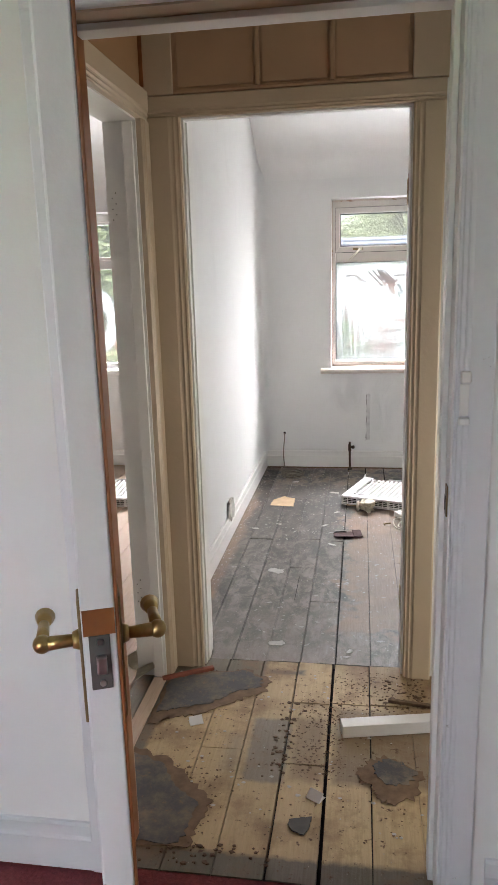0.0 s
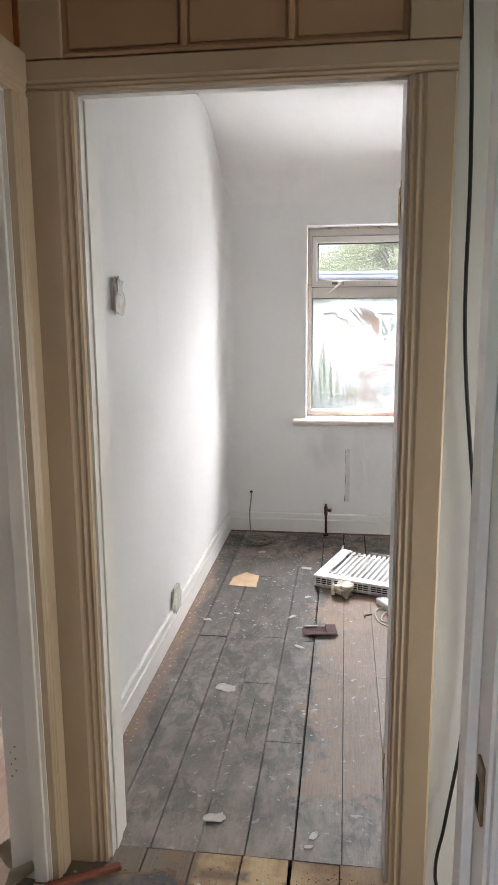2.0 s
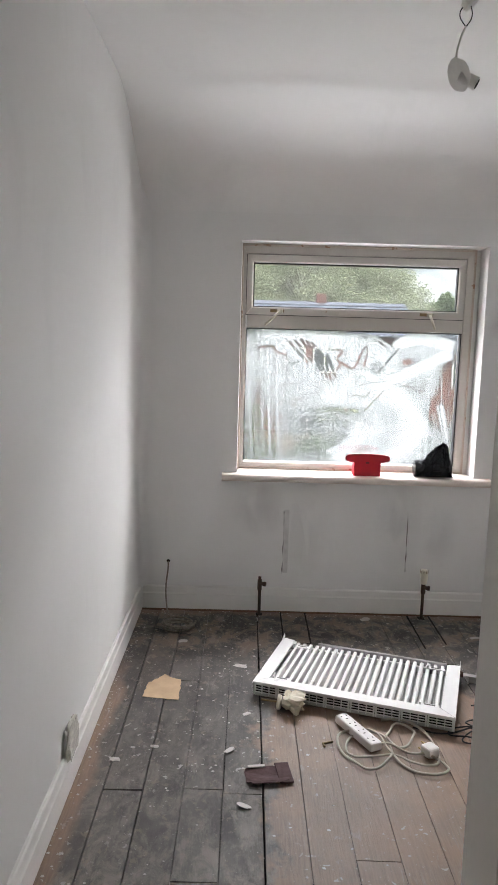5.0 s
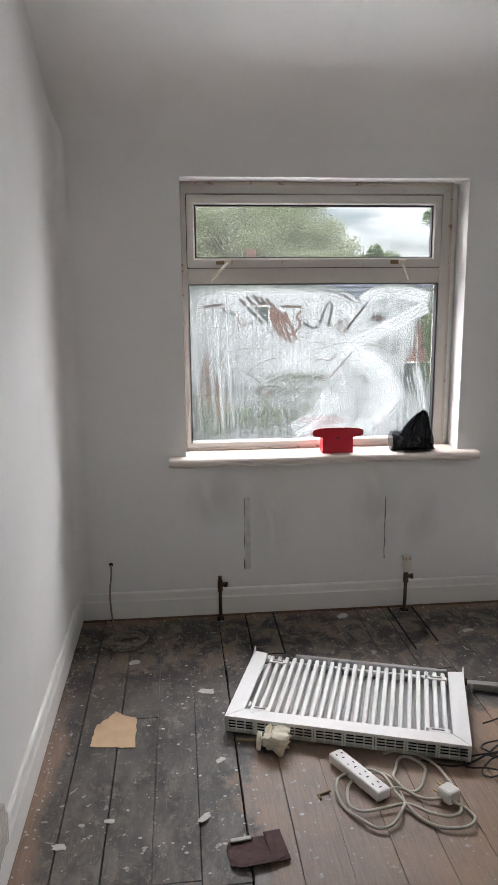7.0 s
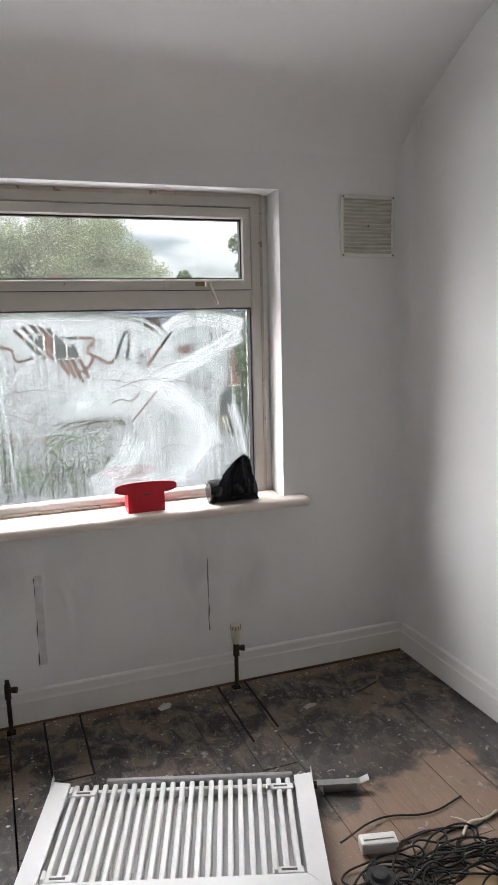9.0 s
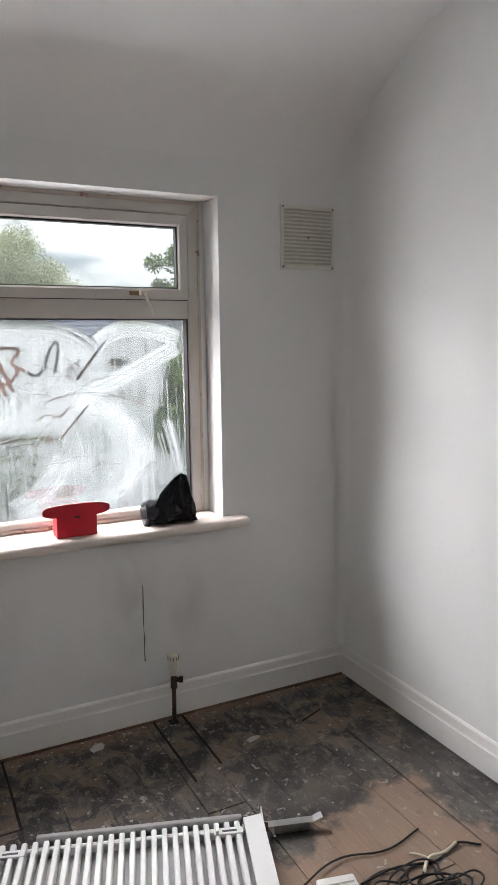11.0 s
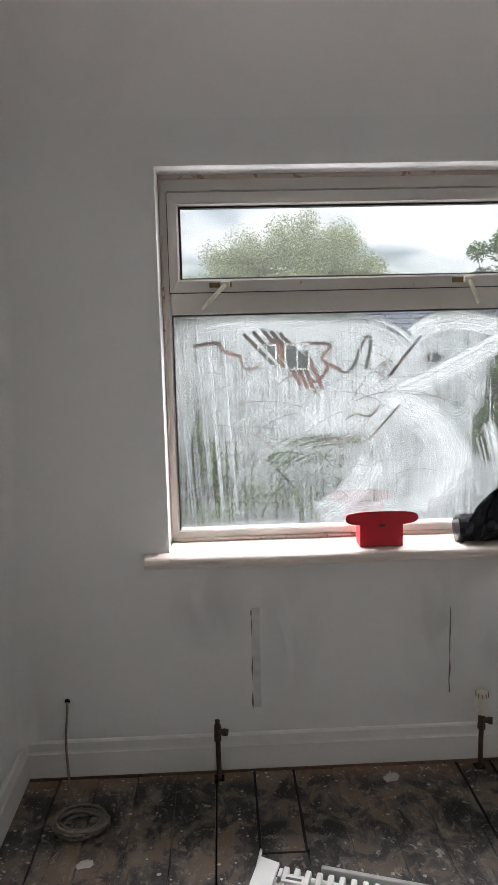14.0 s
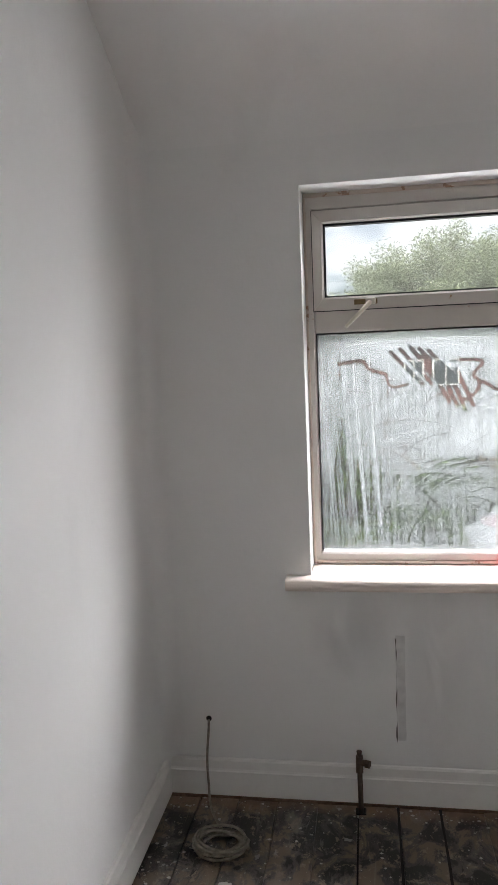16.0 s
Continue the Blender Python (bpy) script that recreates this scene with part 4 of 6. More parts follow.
# ---- whitewash on the lower pane ----
def smear_cover(nx, nz, width, height):
    """How thickly the paste lies over a pane: hand strokes, wiped lines and runs; u to the right, v up, in metres."""
    rng = np.random.default_rng(7)
    u, v = np.meshgrid(np.linspace(0, width, nx), np.linspace(0, height, nz), indexing="ij")

    def soft(n, m):
        g = rng.random((n + 1, m + 1))
        a, b = u / width * (n - 1e-6), v / height * (m - 1e-6)
        i, j = a.astype(int), b.astype(int)
        a, b = a - i, b - j
        a, b = a * a * (3 - 2 * a), b * b * (3 - 2 * b)
        return (g[i, j] * (1 - a) + g[i + 1, j] * a) * (1 - b) + (g[i, j + 1] * (1 - a) + g[i + 1, j + 1] * a) * b

    drag = soft(300, 5)
    cover = 0.47 + 0.32 * (soft(5, 4) - 0.45) + 0.26 * (soft(190, 6) - 0.5) + 0.20 * (drag - 0.5) + 0.14 * (soft(60, 44) - 0.5) + 0.10 * (soft(14, 90) - 0.5)

    waver, patchy = soft(9, 9), soft(30, 24)

    def nearest(path, reach):
        """For the cells near a path: which they are, the distance to it, on which side, and how far along."""
        xs, ys = [p[0] for p in path], [p[1] for p in path]
        i0, i1 = (int(np.clip((q / width) * (nx - 1), 0, nx)) for q in (min(xs) - reach, max(xs) + reach + 2 * width / nx))
        j0, j1 = (int(np.clip((q / height) * (nz - 1), 0, nz)) for q in (min(ys) - reach, max(ys) + reach + 2 * height / nz))
        cut = (slice(i0, i1 + 1), slice(j0, j1 + 1))
        cu, cv = u[cut], v[cut]
        best, side, along = np.full(cu.shape, 9.0), np.zeros(cu.shape), np.zeros(cu.shape)
        for k in range(len(path) - 1):
            (x0, y0), (x1, y1) = path[k], path[k + 1]
            dx, dy = x1 - x0, y1 - y0
            s = np.clip(((cu - x0) * dx + (cv - y0) * dy) / (dx * dx + dy * dy + 1e-9), 0, 1)
            d = np.hypot(cu - x0 - s * dx, cv - y0 - s * dy)
            less = d < best
            best = np.where(less, d, best)
            side = np.where(less, np.sign((cu - x0) * dy - (cv - y0) * dx), side)
            along = np.where(less, (k + s) / (len(path) - 1), along)
        return cut, best, side, along

    def stroke(path, w, strength, bristles=9):
        nonlocal cover
        cut, d, side, along = nearest(path, w)
        q = (d * side / w + 1) / 2
        lines = np.interp(q + 0.05 * (waver[cut] - 0.5), np.linspace(0, 1, bristles * 4), rng.uniform(0.48 if w > 0.038 else 0.12, 1.0, bristles * 4)) * (0.80 + 0.35 * patchy[cut])
        fade = np.clip((1 - d / w) * 3.0, 0, 1) * np.clip(np.minimum(along, 1 - along) * 9 + 0.35, 0, 1)
        cover[cut] = np.maximum(cover[cut], strength * lines * fade)

    def rounded(path):
        """Cut the corners of a path twice."""
        for _ in range(3):
            cut = [path[0]]
            for (x0, y0), (x1, y1) in zip(path, path[1:]):
                cut += [(0.75 * x0 + 0.25 * x1, 0.75 * y0 + 0.25 * y1), (0.25 * x0 + 0.75 * x1, 0.25 * y0 + 0.75 * y1)]
            path = cut + [path[-1]]
        return path

    def wipe(path, w, strength=0.9):
        nonlocal cover
        path = rounded(path) if len(path) > 2 else path
        cut, d, _, _ = nearest(path, 1.6 * w)
        cover[cut] = cover[cut] * (1 - strength * np.clip(1.6 - d / w, 0, 1))

    def arc(cx, cy, r, a0, a1, squash=1.0, n=22):
        return [(cx + r * math.cos(radians(a0 + (a1 - a0) * i / n)), cy + squash * r * math.sin(radians(a0 + (a1 - a0) * i / n))) for i in range(n + 1)]

    W, H = width, height
    # thinner places
    for cx, cy, rx, ry, k in ((0.30, 0.17, 0.26, 0.12, 0.28), (0.98, 0.62, 0.06, 0.26, 1.0), (0.93, 0.42, 0.05, 0.14, 0.95), (0.44, 0.40, 0.18, 0.035, 0.75), (0.36, 0.32, 0.2, 0.04, 0.5), (0.06, 0.40, 0.02, 0.25, 0.6), (0.11, 0.30, 0.02, 0.22, 0.5), (0.62, 0.985, 0.16, 0.03, 0.95), (0.66, 0.93, 0.06, 0.06, 0.85), (0.62, 0.72, 0.022, 0.05, 0.95), (0.765, 0.78, 0.03, 0.025, 0.9), (0.12, 0.86, 0.05, 0.05, 0.3)):
        cover = cover * (1 - k * np.exp(-(((u / W - cx) / rx) ** 2 + ((v / H - cy) / ry) ** 2)))
    # big sweeping strokes on the right
    stroke([(0.60 * W, 0.74 * H), (0.66 * W, 0.60 * H), (0.72 * W, 0.55 * H), (0.80 * W, 0.44 * H), (0.845 * W, 0.30 * H), (0.83 * W, 0.18 * H), (0.76 * W, 0.08 * H), (0.66 * W, 0.05 * H)], 0.055, 1.05, 14)
    stroke(rounded([(0.60 * W, 0.60 * H), (0.70 * W, 0.52 * H), (0.77 * W, 0.40 * H), (0.78 * W, 0.24 * H), (0.71 * W, 0.11 * H)]), 0.05, 0.85, 12)
    stroke(rounded([(0.58 * W, 0.50 * H), (0.62 * W, 0.30 * H), (0.63 * W, 0.08 * H)]), 0.05, 0.75, 12)
    stroke([(0.41 * W, 0.03 * H), (0.49 * W, 0.10 * H), (0.55 * W, 0.20 * H), (0.585 * W, 0.32 * H)], 0.06, 1.05, 12)
    stroke([(0.43 * W, 0.04 * H), (0.62 * W, 0.05 * H), (0.74 * W, 0.09 * H), (0.82 * W, 0.18 * H)], 0.04, 1.0)
    stroke(rounded([(0.66 * W, 0.62 * H), (0.78 * W, 0.70 * H), (0.90 * W, 0.80 * H), (0.97 * W, 0.86 * H)]), 0.042, 1.1, 10)
    stroke(rounded([(0.70 * W, 0.88 * H), (0.76 * W, 0.95 * H), (0.86 * W, 0.955 * H), (0.98 * W, 0.90 * H)]), 0.04, 1.05, 10)
    for r, wd in ((0.085, 0.014), (0.066, 0.012), (0.047, 0.010)):
        stroke(arc(0.83 * W, 0.61 * H, r, 85, -120, 1.25), wd, 1.0, 4)
    stroke([(0.93 * W, 0.47 * H), (0.955 * W, 0.32 * H), (0.975 * W, 0.16 * H)], 0.030, 1.05, 7)
    stroke([(0.90 * W, 0.40 * H), (0.925 * W, 0.24 * H)], 0.014, 0.9, 4)
    # rounds in the middle and on the left
    for i in range(9):
        stroke(arc(0.36 * W, 0.36 * H, 0.13 + 0.024 * i, 200 - 4 * i, 30 + 6 * i, 1.0), 0.010, 0.55 + 0.05 * (i % 4), 4)
    for i in range(10):
        stroke(arc(0.47 * W, 0.10 * H, 0.15 + 0.026 * i, 172, 60 + 3 * i, 0.78), 0.009, 0.55 + 0.06 * (i % 3), 4)
    stroke(rounded([(0.08 * W, 0.93 * H), (0.16 * W, 0.955 * H), (0.30 * W, 0.95 * H), (0.46 * W, 0.945 * H)]), 0.025, 0.95)
    for i in range(6):
        stroke(arc(0.53 * W, 0.66 * H, 0.14 + 0.022 * i, 150, 15, 0.95), 0.010, 0.8 + 0.05 * (i % 3), 4)
    for x in (0.012, 0.035, 0.07, 0.10, 0.14):
        stroke([(x * W, 0.97 * H), ((x + 0.012) * W, 0.5 * H), ((x + 0.03) * W, 0.03 * H)], 0.010, 0.95, 5)
    for i in range(90):
        cx, cy, r, a = rng.uniform(0.15, 0.8) * W, rng.uniform(0.05, 0.95) * H, rng.uniform(0.08, 0.3), rng.uniform(0, 360)
        stroke(arc(cx, cy, r, a, a + rng.uniform(30, 80), n=10), rng.uniform(0.003, 0.008), rng.uniform(0.5, 0.95), 3)
    for i in range(130):
        x, y = rng.uniform(0.02, 0.98) * W, rng.uniform(0.15, 1.0) * H
        stroke([(x, y), (x + 0.004, y - rng.uniform(0.06, 0.22))], rng.uniform(0.0018, 0.004), rng.uniform(0.5, 0.95), 2)
    for i in range(70):
        cx, cy, r, a = rng.uniform(0.05, 0.85) * W, rng.uniform(-0.1, 0.6) * H, rng.uniform(0.08, 0.4), rng.uniform(20, 160)
        wipe(arc(cx, cy, r, a, a + rng.uniform(15, 60), n=8), rng.uniform(0.0010, 0.0022), rng.uniform(0.2, 0.5))
    # bitty speckle low on the left, where the paste has dried off
    pit = np.exp(-(((u / W - 0.25) / 0.24) ** 2 + ((v / H - 0.13) / 0.16) ** 2)) + 0.8 * np.exp(-(((u / W - 0.06) / 0.05) ** 2 + ((v / H - 0.4) / 0.35) ** 2))
    cover = cover * (1 - 0.6 * np.clip(pit, 0, 1) * (rng.random((nx, nz)) > 0.62))
    # lines wiped by fingers
    wipe([(0.06 * W, 0.86 * H), (0.13 * W, 0.88 * H), (0.14 * W, 0.83 * H), (0.19 * W, 0.81 * H)], 0.0048)
    wipe([(0.19 * W, 0.81 * H), (0.20 * W, 0.74 * H), (0.25 * W, 0.76 * H)], 0.0034)
    wipe([(0.37 * W, 0.86 * H), (0.47 * W, 0.86 * H), (0.42 * W, 0.79 * H), (0.455 * W, 0.76 * H), (0.42 * W, 0.68 * H), (0.39 * W, 0.69 * H)], 0.0048)
    wipe([(0.455 * W, 0.76 * H), (0.515 * W, 0.70 * H), (0.555 * W, 0.89 * H), (0.58 * W, 0.88 * H), (0.56 * W, 0.74 * H)], 0.0048)
    wipe([(0.63 * W, 0.70 * H), (0.70 * W, 0.84 * H), (0.72 * W, 0.88 * H)], 0.0048)
    wipe([(0.50 * W, 0.50 * H), (0.53 * W, 0.53 * H), (0.57 * W, 0.50 * H), (0.60 * W, 0.56 * H)], 0.003, 0.7)
    wipe([(0.57 * W, 0.40 * H), (0.66 * W, 0.56 * H)], 0.003, 0.8)
    wipe([(0.29 * W, 0.27 * H), (0.34 * W, 0.18 * H)], 0.003, 0.5)
    # streaks rubbed clear
    for i in range(5):
        x = 0.205 + i * 0.026
        wipe([(x * W, (0.93 - 0.012 * abs(i - 2)) * H), ((x + 0.085) * W, 0.76 * H)], 0.0055, 0.92)
    wipe([(0.29 * W, 0.86 * H), (0.335 * W, 0.80 * H), (0.37 * W, 0.78 * H)], 0.020, 0.72)
    for i in range(4):
        x = 0.318 + i * 0.022
        wipe([(x * W, 0.82 * H), ((x + 0.045) * W, (0.635 + 0.02 * abs(i - 2)) * H)], 0.0055, 0.9)
    # dusty splashes along the top edge
    cover = np.maximum(cover, np.clip((v / H - 0.955) * 14, 0, 1) * 0.55 * soft(70, 8) * 1.3)
    return np.clip(cover, 0, 1)


def smear_sheet(name, x0, x1, z0, z1, y, nx, nz, cover, parent, label):
    xs, zs = np.linspace(x0, x1, nx), np.linspace(z0, z1, nz)
    co = np.stack([np.repeat(xs, nz), np.full(nx * nz, y), np.tile(zs, nx)], 1)
    k = (np.arange(nx - 1)[:, None] * nz + np.arange(nz - 1)[None, :]).ravel()
    me = bpy.data.meshes.new(name)
    me.from_pydata(co.tolist(), [], np.stack([k, k + nz, k + nz + 1, k + 1], 1).tolist())
    at = me.attributes.new("cover", "FLOAT", "POINT")
    at.data.foreach_set("value", cover.ravel().astype(np.float32))
    me.materials.append(MATS["whiting_smear"])
    ob = new(name, me)
    ob.parent, ob.visible_shadow = parent, False
    return tagged(ob, label)


smear_sheet("whitewash", PX0 + 0.001, PX1 - 0.001, PZ0 + 0.001, PZ1 - 0.001, FY0 + 0.0405, 760, 480, smear_cover(760, 480, PX1 - PX0, PZ1 - PZ0), window_1, "white cleaning paste smeared and finger-drawn over the pane")


def left_smear(nx, nz):
    u, v = np.meshgrid(np.linspace(0, 1, nx), np.linspace(0, 1, nz), indexing="ij")
    r = np.hypot((u - 0.15) / 0.11, (v - 0.45) / 0.3)
    return np.clip(0.06 + 0.85 * np.exp(-((r - 0.8) / 0.3) ** 2) + 0.3 * np.clip(0.25 - v, 0, 1), 0, 1)


smear_sheet("whitewash", -2.163, -1.052, 0.832, 1.573, FY0 + 0.0405, 90, 60, left_smear(90, 60), window_2, "round smear of white cleaning paste")


# ---- window handles ----
def window_handle(x, swing):
    """Cream lever on a small dark plate."""
    h = thing("window_handle", pose(x, FY0 - 0.012, 1.667), "cream plastic lever handle on the top-hung window", "window handle", "window handles")
    part("base_plate", boxm(-0.045, 0.030, -0.004, -0.0002, -0.007, 0.010, bevel=0.002), "old_brass", h, "tarnished base plate")
    part("pivot", boxm(-0.008, 0.024, -0.024, -0.0042, -0.008, 0.012, bevel=0.004), "plastic_cream", h)
    bm = bmesh.new()
    rod(bm, (0.008, -0.022, 0.0), (swing, -0.042, -0.078), 0.0075, 0.0055, 10)
    part("lever", bm, "plastic_cream", h, "", True)
    return h


window_handle(0.088, -0.072)
window_handle(0.905, 0.034)

# ---- wall fittings of the bedroom ----
vent = thing("wall_vent", pose(1.575, YN, 1.891), "cream louvred air vent screwed to the wall", "air vent")
part("backing", boxm(-0.118, 0.118, -0.004, -0.001, -0.118, 0.118), "vent_shadow", vent)
for a in ((-0.124, -0.112, -0.124, 0.124), (0.112, 0.124, -0.124, 0.124), (-0.112, 0.112, 0.110, 0.124), (-0.112, 0.112, -0.124, -0.110)):
    part("frame", boxm(a[0], a[1], -0.012, -0.0005, a[2], a[3], bevel=0.002), "vent_cream", vent)
for i in range(15):
    z = -0.104 + i * 0.01485
    bm = bmesh.new()
    prism(bm, [(-0.0045, z - 0.001), (-0.0045, z + 0.001), (-0.0118, z - 0.0055), (-0.0118, z - 0.0078)], "x", -0.1115, 0.1115)
    part("slat", bm, "vent_cream", vent)
for x, z in ((-0.116, -0.116), (0.116, -0.116), (-0.116, 0.116), (0.116, 0.116), (0.0, 0.0)):
    part("screw", rodm((x, -0.0121, z), (x, -0.0145, z), 0.0035, seg=8), "rust", vent)


def crumpled(bm, sx, sy, sz, seed, amount=0.18, levels=3):
    """A crumpled lump: a cube, cut up and pushed about."""
    made = bmesh.ops.create_cube(bm, size=1.0)
    bmesh.ops.subdivide_edges(bm, edges=bm.edges[:], cuts=levels, use_grid_fill=True)
    for v in bm.verts:
        n = noise.noise_vector(v.co * 2.3 + Vector((seed, seed * 0.7, 0)))
        v.co = Vector(((v.co.x + n.x * amount) * sx, (v.co.y + n.y * amount) * sy, (v.co.z + n.z * amount) * sz))


def wrapped_fitting(name, m, w, h, seed, label, category):
    """A switch or socket, bagged in plastic and taped, for the plasterers."""
    s = thing(name, m, label, category)
    part("faceplate", boxm(-w / 2, w / 2, -0.009, -0.0005, -h / 2, h / 2, bevel=0.003), "plastic_white", s)
    bm = bmesh.new()
    crumpled(bm, w * 1.08, 0.016, h * 1.08, seed, 0.30, 7)
    bmesh.ops.translate(bm, verts=bm.verts, vec=(0, -0.014, 0))
    part("plastic_wrap", bm, "bag_clear", s, "crumpled translucent plastic wrap")
    return s


def ragged_strip(x0, x1, z0, z1, y, seed, waver=0.003, n=14):
    bm = bmesh.new()
    rows = []
    for i in range(n + 1):
        z = z0 + (z1 - z0) * i / n
        a, b = noise.noise(Vector((seed, z * 18, 0))) * waver, noise.noise(Vector((seed + 7, z * 22, 0))) * waver
        rows.append([bm.verts.new(p) for p in ((x0 + a, y, z), (x1 + b, y, z), (x1 + b, y + 0.002, z), (x0 + a, y + 0.002, z))])
    for p, q in zip(rows, rows[1:]):
        for k in range(4):
            bm.faces.new((p[k], p[(k + 1) % 4], q[(k + 1) % 4], q[k]))
    bm.faces.new(rows[0])
    bm.faces.new(rows[-1][::-1])
    return bm


part("trap_cut", boxm(0.150, 0.2845, 5.325, 5.332, 0.0005, 0.0018), "dark_hole", floor, "dark saw cut across a board")
for tx, ty in ((0.148, 5.33), (0.284, 5.33), (0.856, 5.30), (0.976, 5.36)):
    part("trap_cut", ragged_strip(tx - 0.0040, tx + 0.0040, ty, 5.735, 0.0, tx, 0.002), "dark_hole", floor, "dark gap beside a lifted board").matrix_world = Matrix(((1, 0, 0, 0), (0, 0, 1, 0), (0, -1, 0, 0.0022), (0, 0, 0, 1)))
wrapped_fitting("light_switch", pose(XW, 3.425, 1.545, 0, 0, 90), 0.080, 0.094, 2.0, "light switch wrapped in crumpled plastic on the wall", "light switch")
wrapped_fitting("wall_socket", pose(XW, 4.14, 0.165, 0, 0, 90), 0.10, 0.10, 5.0, "wall socket wrapped in torn plastic above the skirting", "socket")
wrapped_fitting("light_switch", pose(0.515, YA, 1.515, 0, 0, 0), 0.080, 0.080, 8.0, "light switch wrapped in plastic beside the first door", "light switch")


plain("chase_dark", (0.13, 0.12, 0.115), 0.95)
plain("chase_shade", (0.72, 0.715, 0.70), 0.9, 0.0, 0.25, 30, 0.002)
# grey strip paints the soft shade to the right of the crack
part("filled_chase", ragged_strip(0.152, 0.180, 0.225, 0.585, YN - 0.0012, 3, 0.004), "chase_shade", wall_north, "grey strip painted as shade beside the crack")
part("crack", ragged_strip(0.1500, 0.1520, 0.215, 0.575, YN - 0.0014, 3, 0.006), "chase_dark", wall_north, "dark crack beside the grey strip")
part("crack", ragged_strip(0.8350, 0.8384, 0.25, 0.56, YN - 0.0014, 5, 0.005), "chase_dark", wall_north, "dark crack in the plaster")

# scuffs below the sill
for sx, sz, sw, sh in ((0.02, 0.58, 0.34, 0.34), (0.27, 0.47, 0.26, 0.60), (0.80, 0.50, 0.30, 0.60), (1.02, 0.45, 0.22, 0.4)):
    part("scuff", boxm(sx - sw / 2, sx + sw / 2, YN - 0.0008, YN - 0.0004, sz - sh / 2, sz + sh / 2), "wall_scuff", wall_north, "grey scuff on the plaster")

# pipes of the old radiator
def pipe_stub(name, x, label, head):
    p = thing(name, pose(x, 5.688, 0), label, "radiator valve")
    bm = bmesh.new()
    rod(bm, (0.002, 0.012, -0.02), (0, 0, 0.165), 0.0085)
    part("pipe", bm, "rust", p, "rusty paint-spattered pipe", True)
    bm = bmesh.new()
    rod(bm, (0, 0, 0.150), (0, 0, 0.168), 0.0135, seg=6)
    rod(bm, (0, 0, 0.168), (0, 0, 0.206), 0.0125, 0.0115)
    rod(bm, (0, 0, 0.184), (0.026, -0.010, 0.184), 0.010)
    rod(bm, (0.020, -0.008, 0.184), (0.033, -0.013, 0.184), 0.0135, seg=6)
    part("valve_body", bm, "rust", p, "dark corroded valve body")
    if head:
        bm = bmesh.new()
        rod(bm, (0, 0, 0.206), (0, 0, 0.232), 0.0165, 0.0185, 20)
        rod(bm, (0, 0, 0.232), (0, 0, 0.286), 0.0215, 0.020, 20)
        bmesh.ops.bevel(bm, geom=[e for e in bm.edges if all(v.co.z > 0.28 for v in e.verts)], offset=0.004, segments=2, affect="EDGES")
        cap = part("thermostat_head", bm, "plastic_cream", p, "cream thermostat head")
        for i in range(10):
            a = i / 10 * 2 * math.pi
            part("slot", boxm(0.021 * math.cos(a) - 0.0016, 0.021 * math.cos(a) + 0.0016, 0.021 * math.sin(a) - 0.0016, 0.021 * math.sin(a) + 0.0016, 0.268, 0.283), "dim_grain", cap)
    else:
        bm = bmesh.new()
        rod(bm, (0, 0, 0.206), (0, 0, 0.222), 0.007, 0.009, 8)
        part("spindle", bm, "rust", p)
    part("floor_hole", boxm(-0.016, 0.018, 0.0, 0.034, -0.002, 0.0035, bevel=0.001), "dark_hole", p)
    return p


pipe_stub("radiator_valve", 0.026, "rusty radiator pipe and valve rising from the floor", False)
pipe_stub("radiator_valve", 0.927, "rusty radiator pipe with a cream thermostat head", True)


def wire(name, pts, r, mat, parent, label="", cyclic=False):
    """A smooth round cable through points, as a mesh."""
    cu = bpy.data.curves.new(name, "CURVE")
    cu.dimensions, cu.bevel_depth, cu.bevel_resolution, cu.resolution_u, cu.use_fill_caps = "3D", r, 2, 8, True
    sp = cu.splines.new("BEZIER")
    sp.bezier_points.add(len(pts) - 1)
    for bp, p in zip(sp.bezier_points, pts):
        bp.co, bp.handle_left_type, bp.handle_right_type = p, "AUTO", "AUTO"
    sp.use_cyclic_u = cyclic
    tmp = bpy.data.objects.new(name, cu)
    me = bpy.data.meshes.new_from_object(tmp)
    bpy.data.objects.remove(tmp)
    bpy.data.curves.remove(cu)
    me.name = name
    me.materials.clear()
    me.materials.append(MATS[mat])
    me.shade_smooth()
    ob = new(name, me)
    ob.parent = parent
    return tagged(ob, label) if label else ob


random.seed(11)
aerial = thing("cable", pose(-0.40, 5.48, 0.0), "thin cable from the wall, its end coiled on the boards", "cable")
wire("lead", [(-0.085, 0.276, 0.274), (-0.083, 0.262, 0.255), (-0.094, 0.262, 0.14), (-0.090, 0.250, 0.05), (-0.075, 0.20, 0.012), (-0.03, 0.11, 0.006), (0.01, 0.05, 0.012)], 0.0042, "cable_grey", aerial)
coil = []
for i in range(73):
    a = i / 12 * 2 * math.pi
    r = 0.062 + 0.011 * math.sin(a * 0.37 + 1.0) + random.uniform(-0.003, 0.003)
    coil.append((r * 1.2 * math.cos(a) + 0.008 * math.sin(a * 0.21), r * 0.9 * math.sin(a), 0.006 + 0.0052 * (i / 12) + 0.004 * math.sin(a + i / 12)))
wire("coil", coil, 0.0048, "cable_grey", aerial)

part("wall_hole", rodm((-0.085, 0.2785, 0.276), (-0.085, 0.2795, 0.276), 0.010, seg=9), "dark_hole", aerial, "ragged dark hole in the plaster")

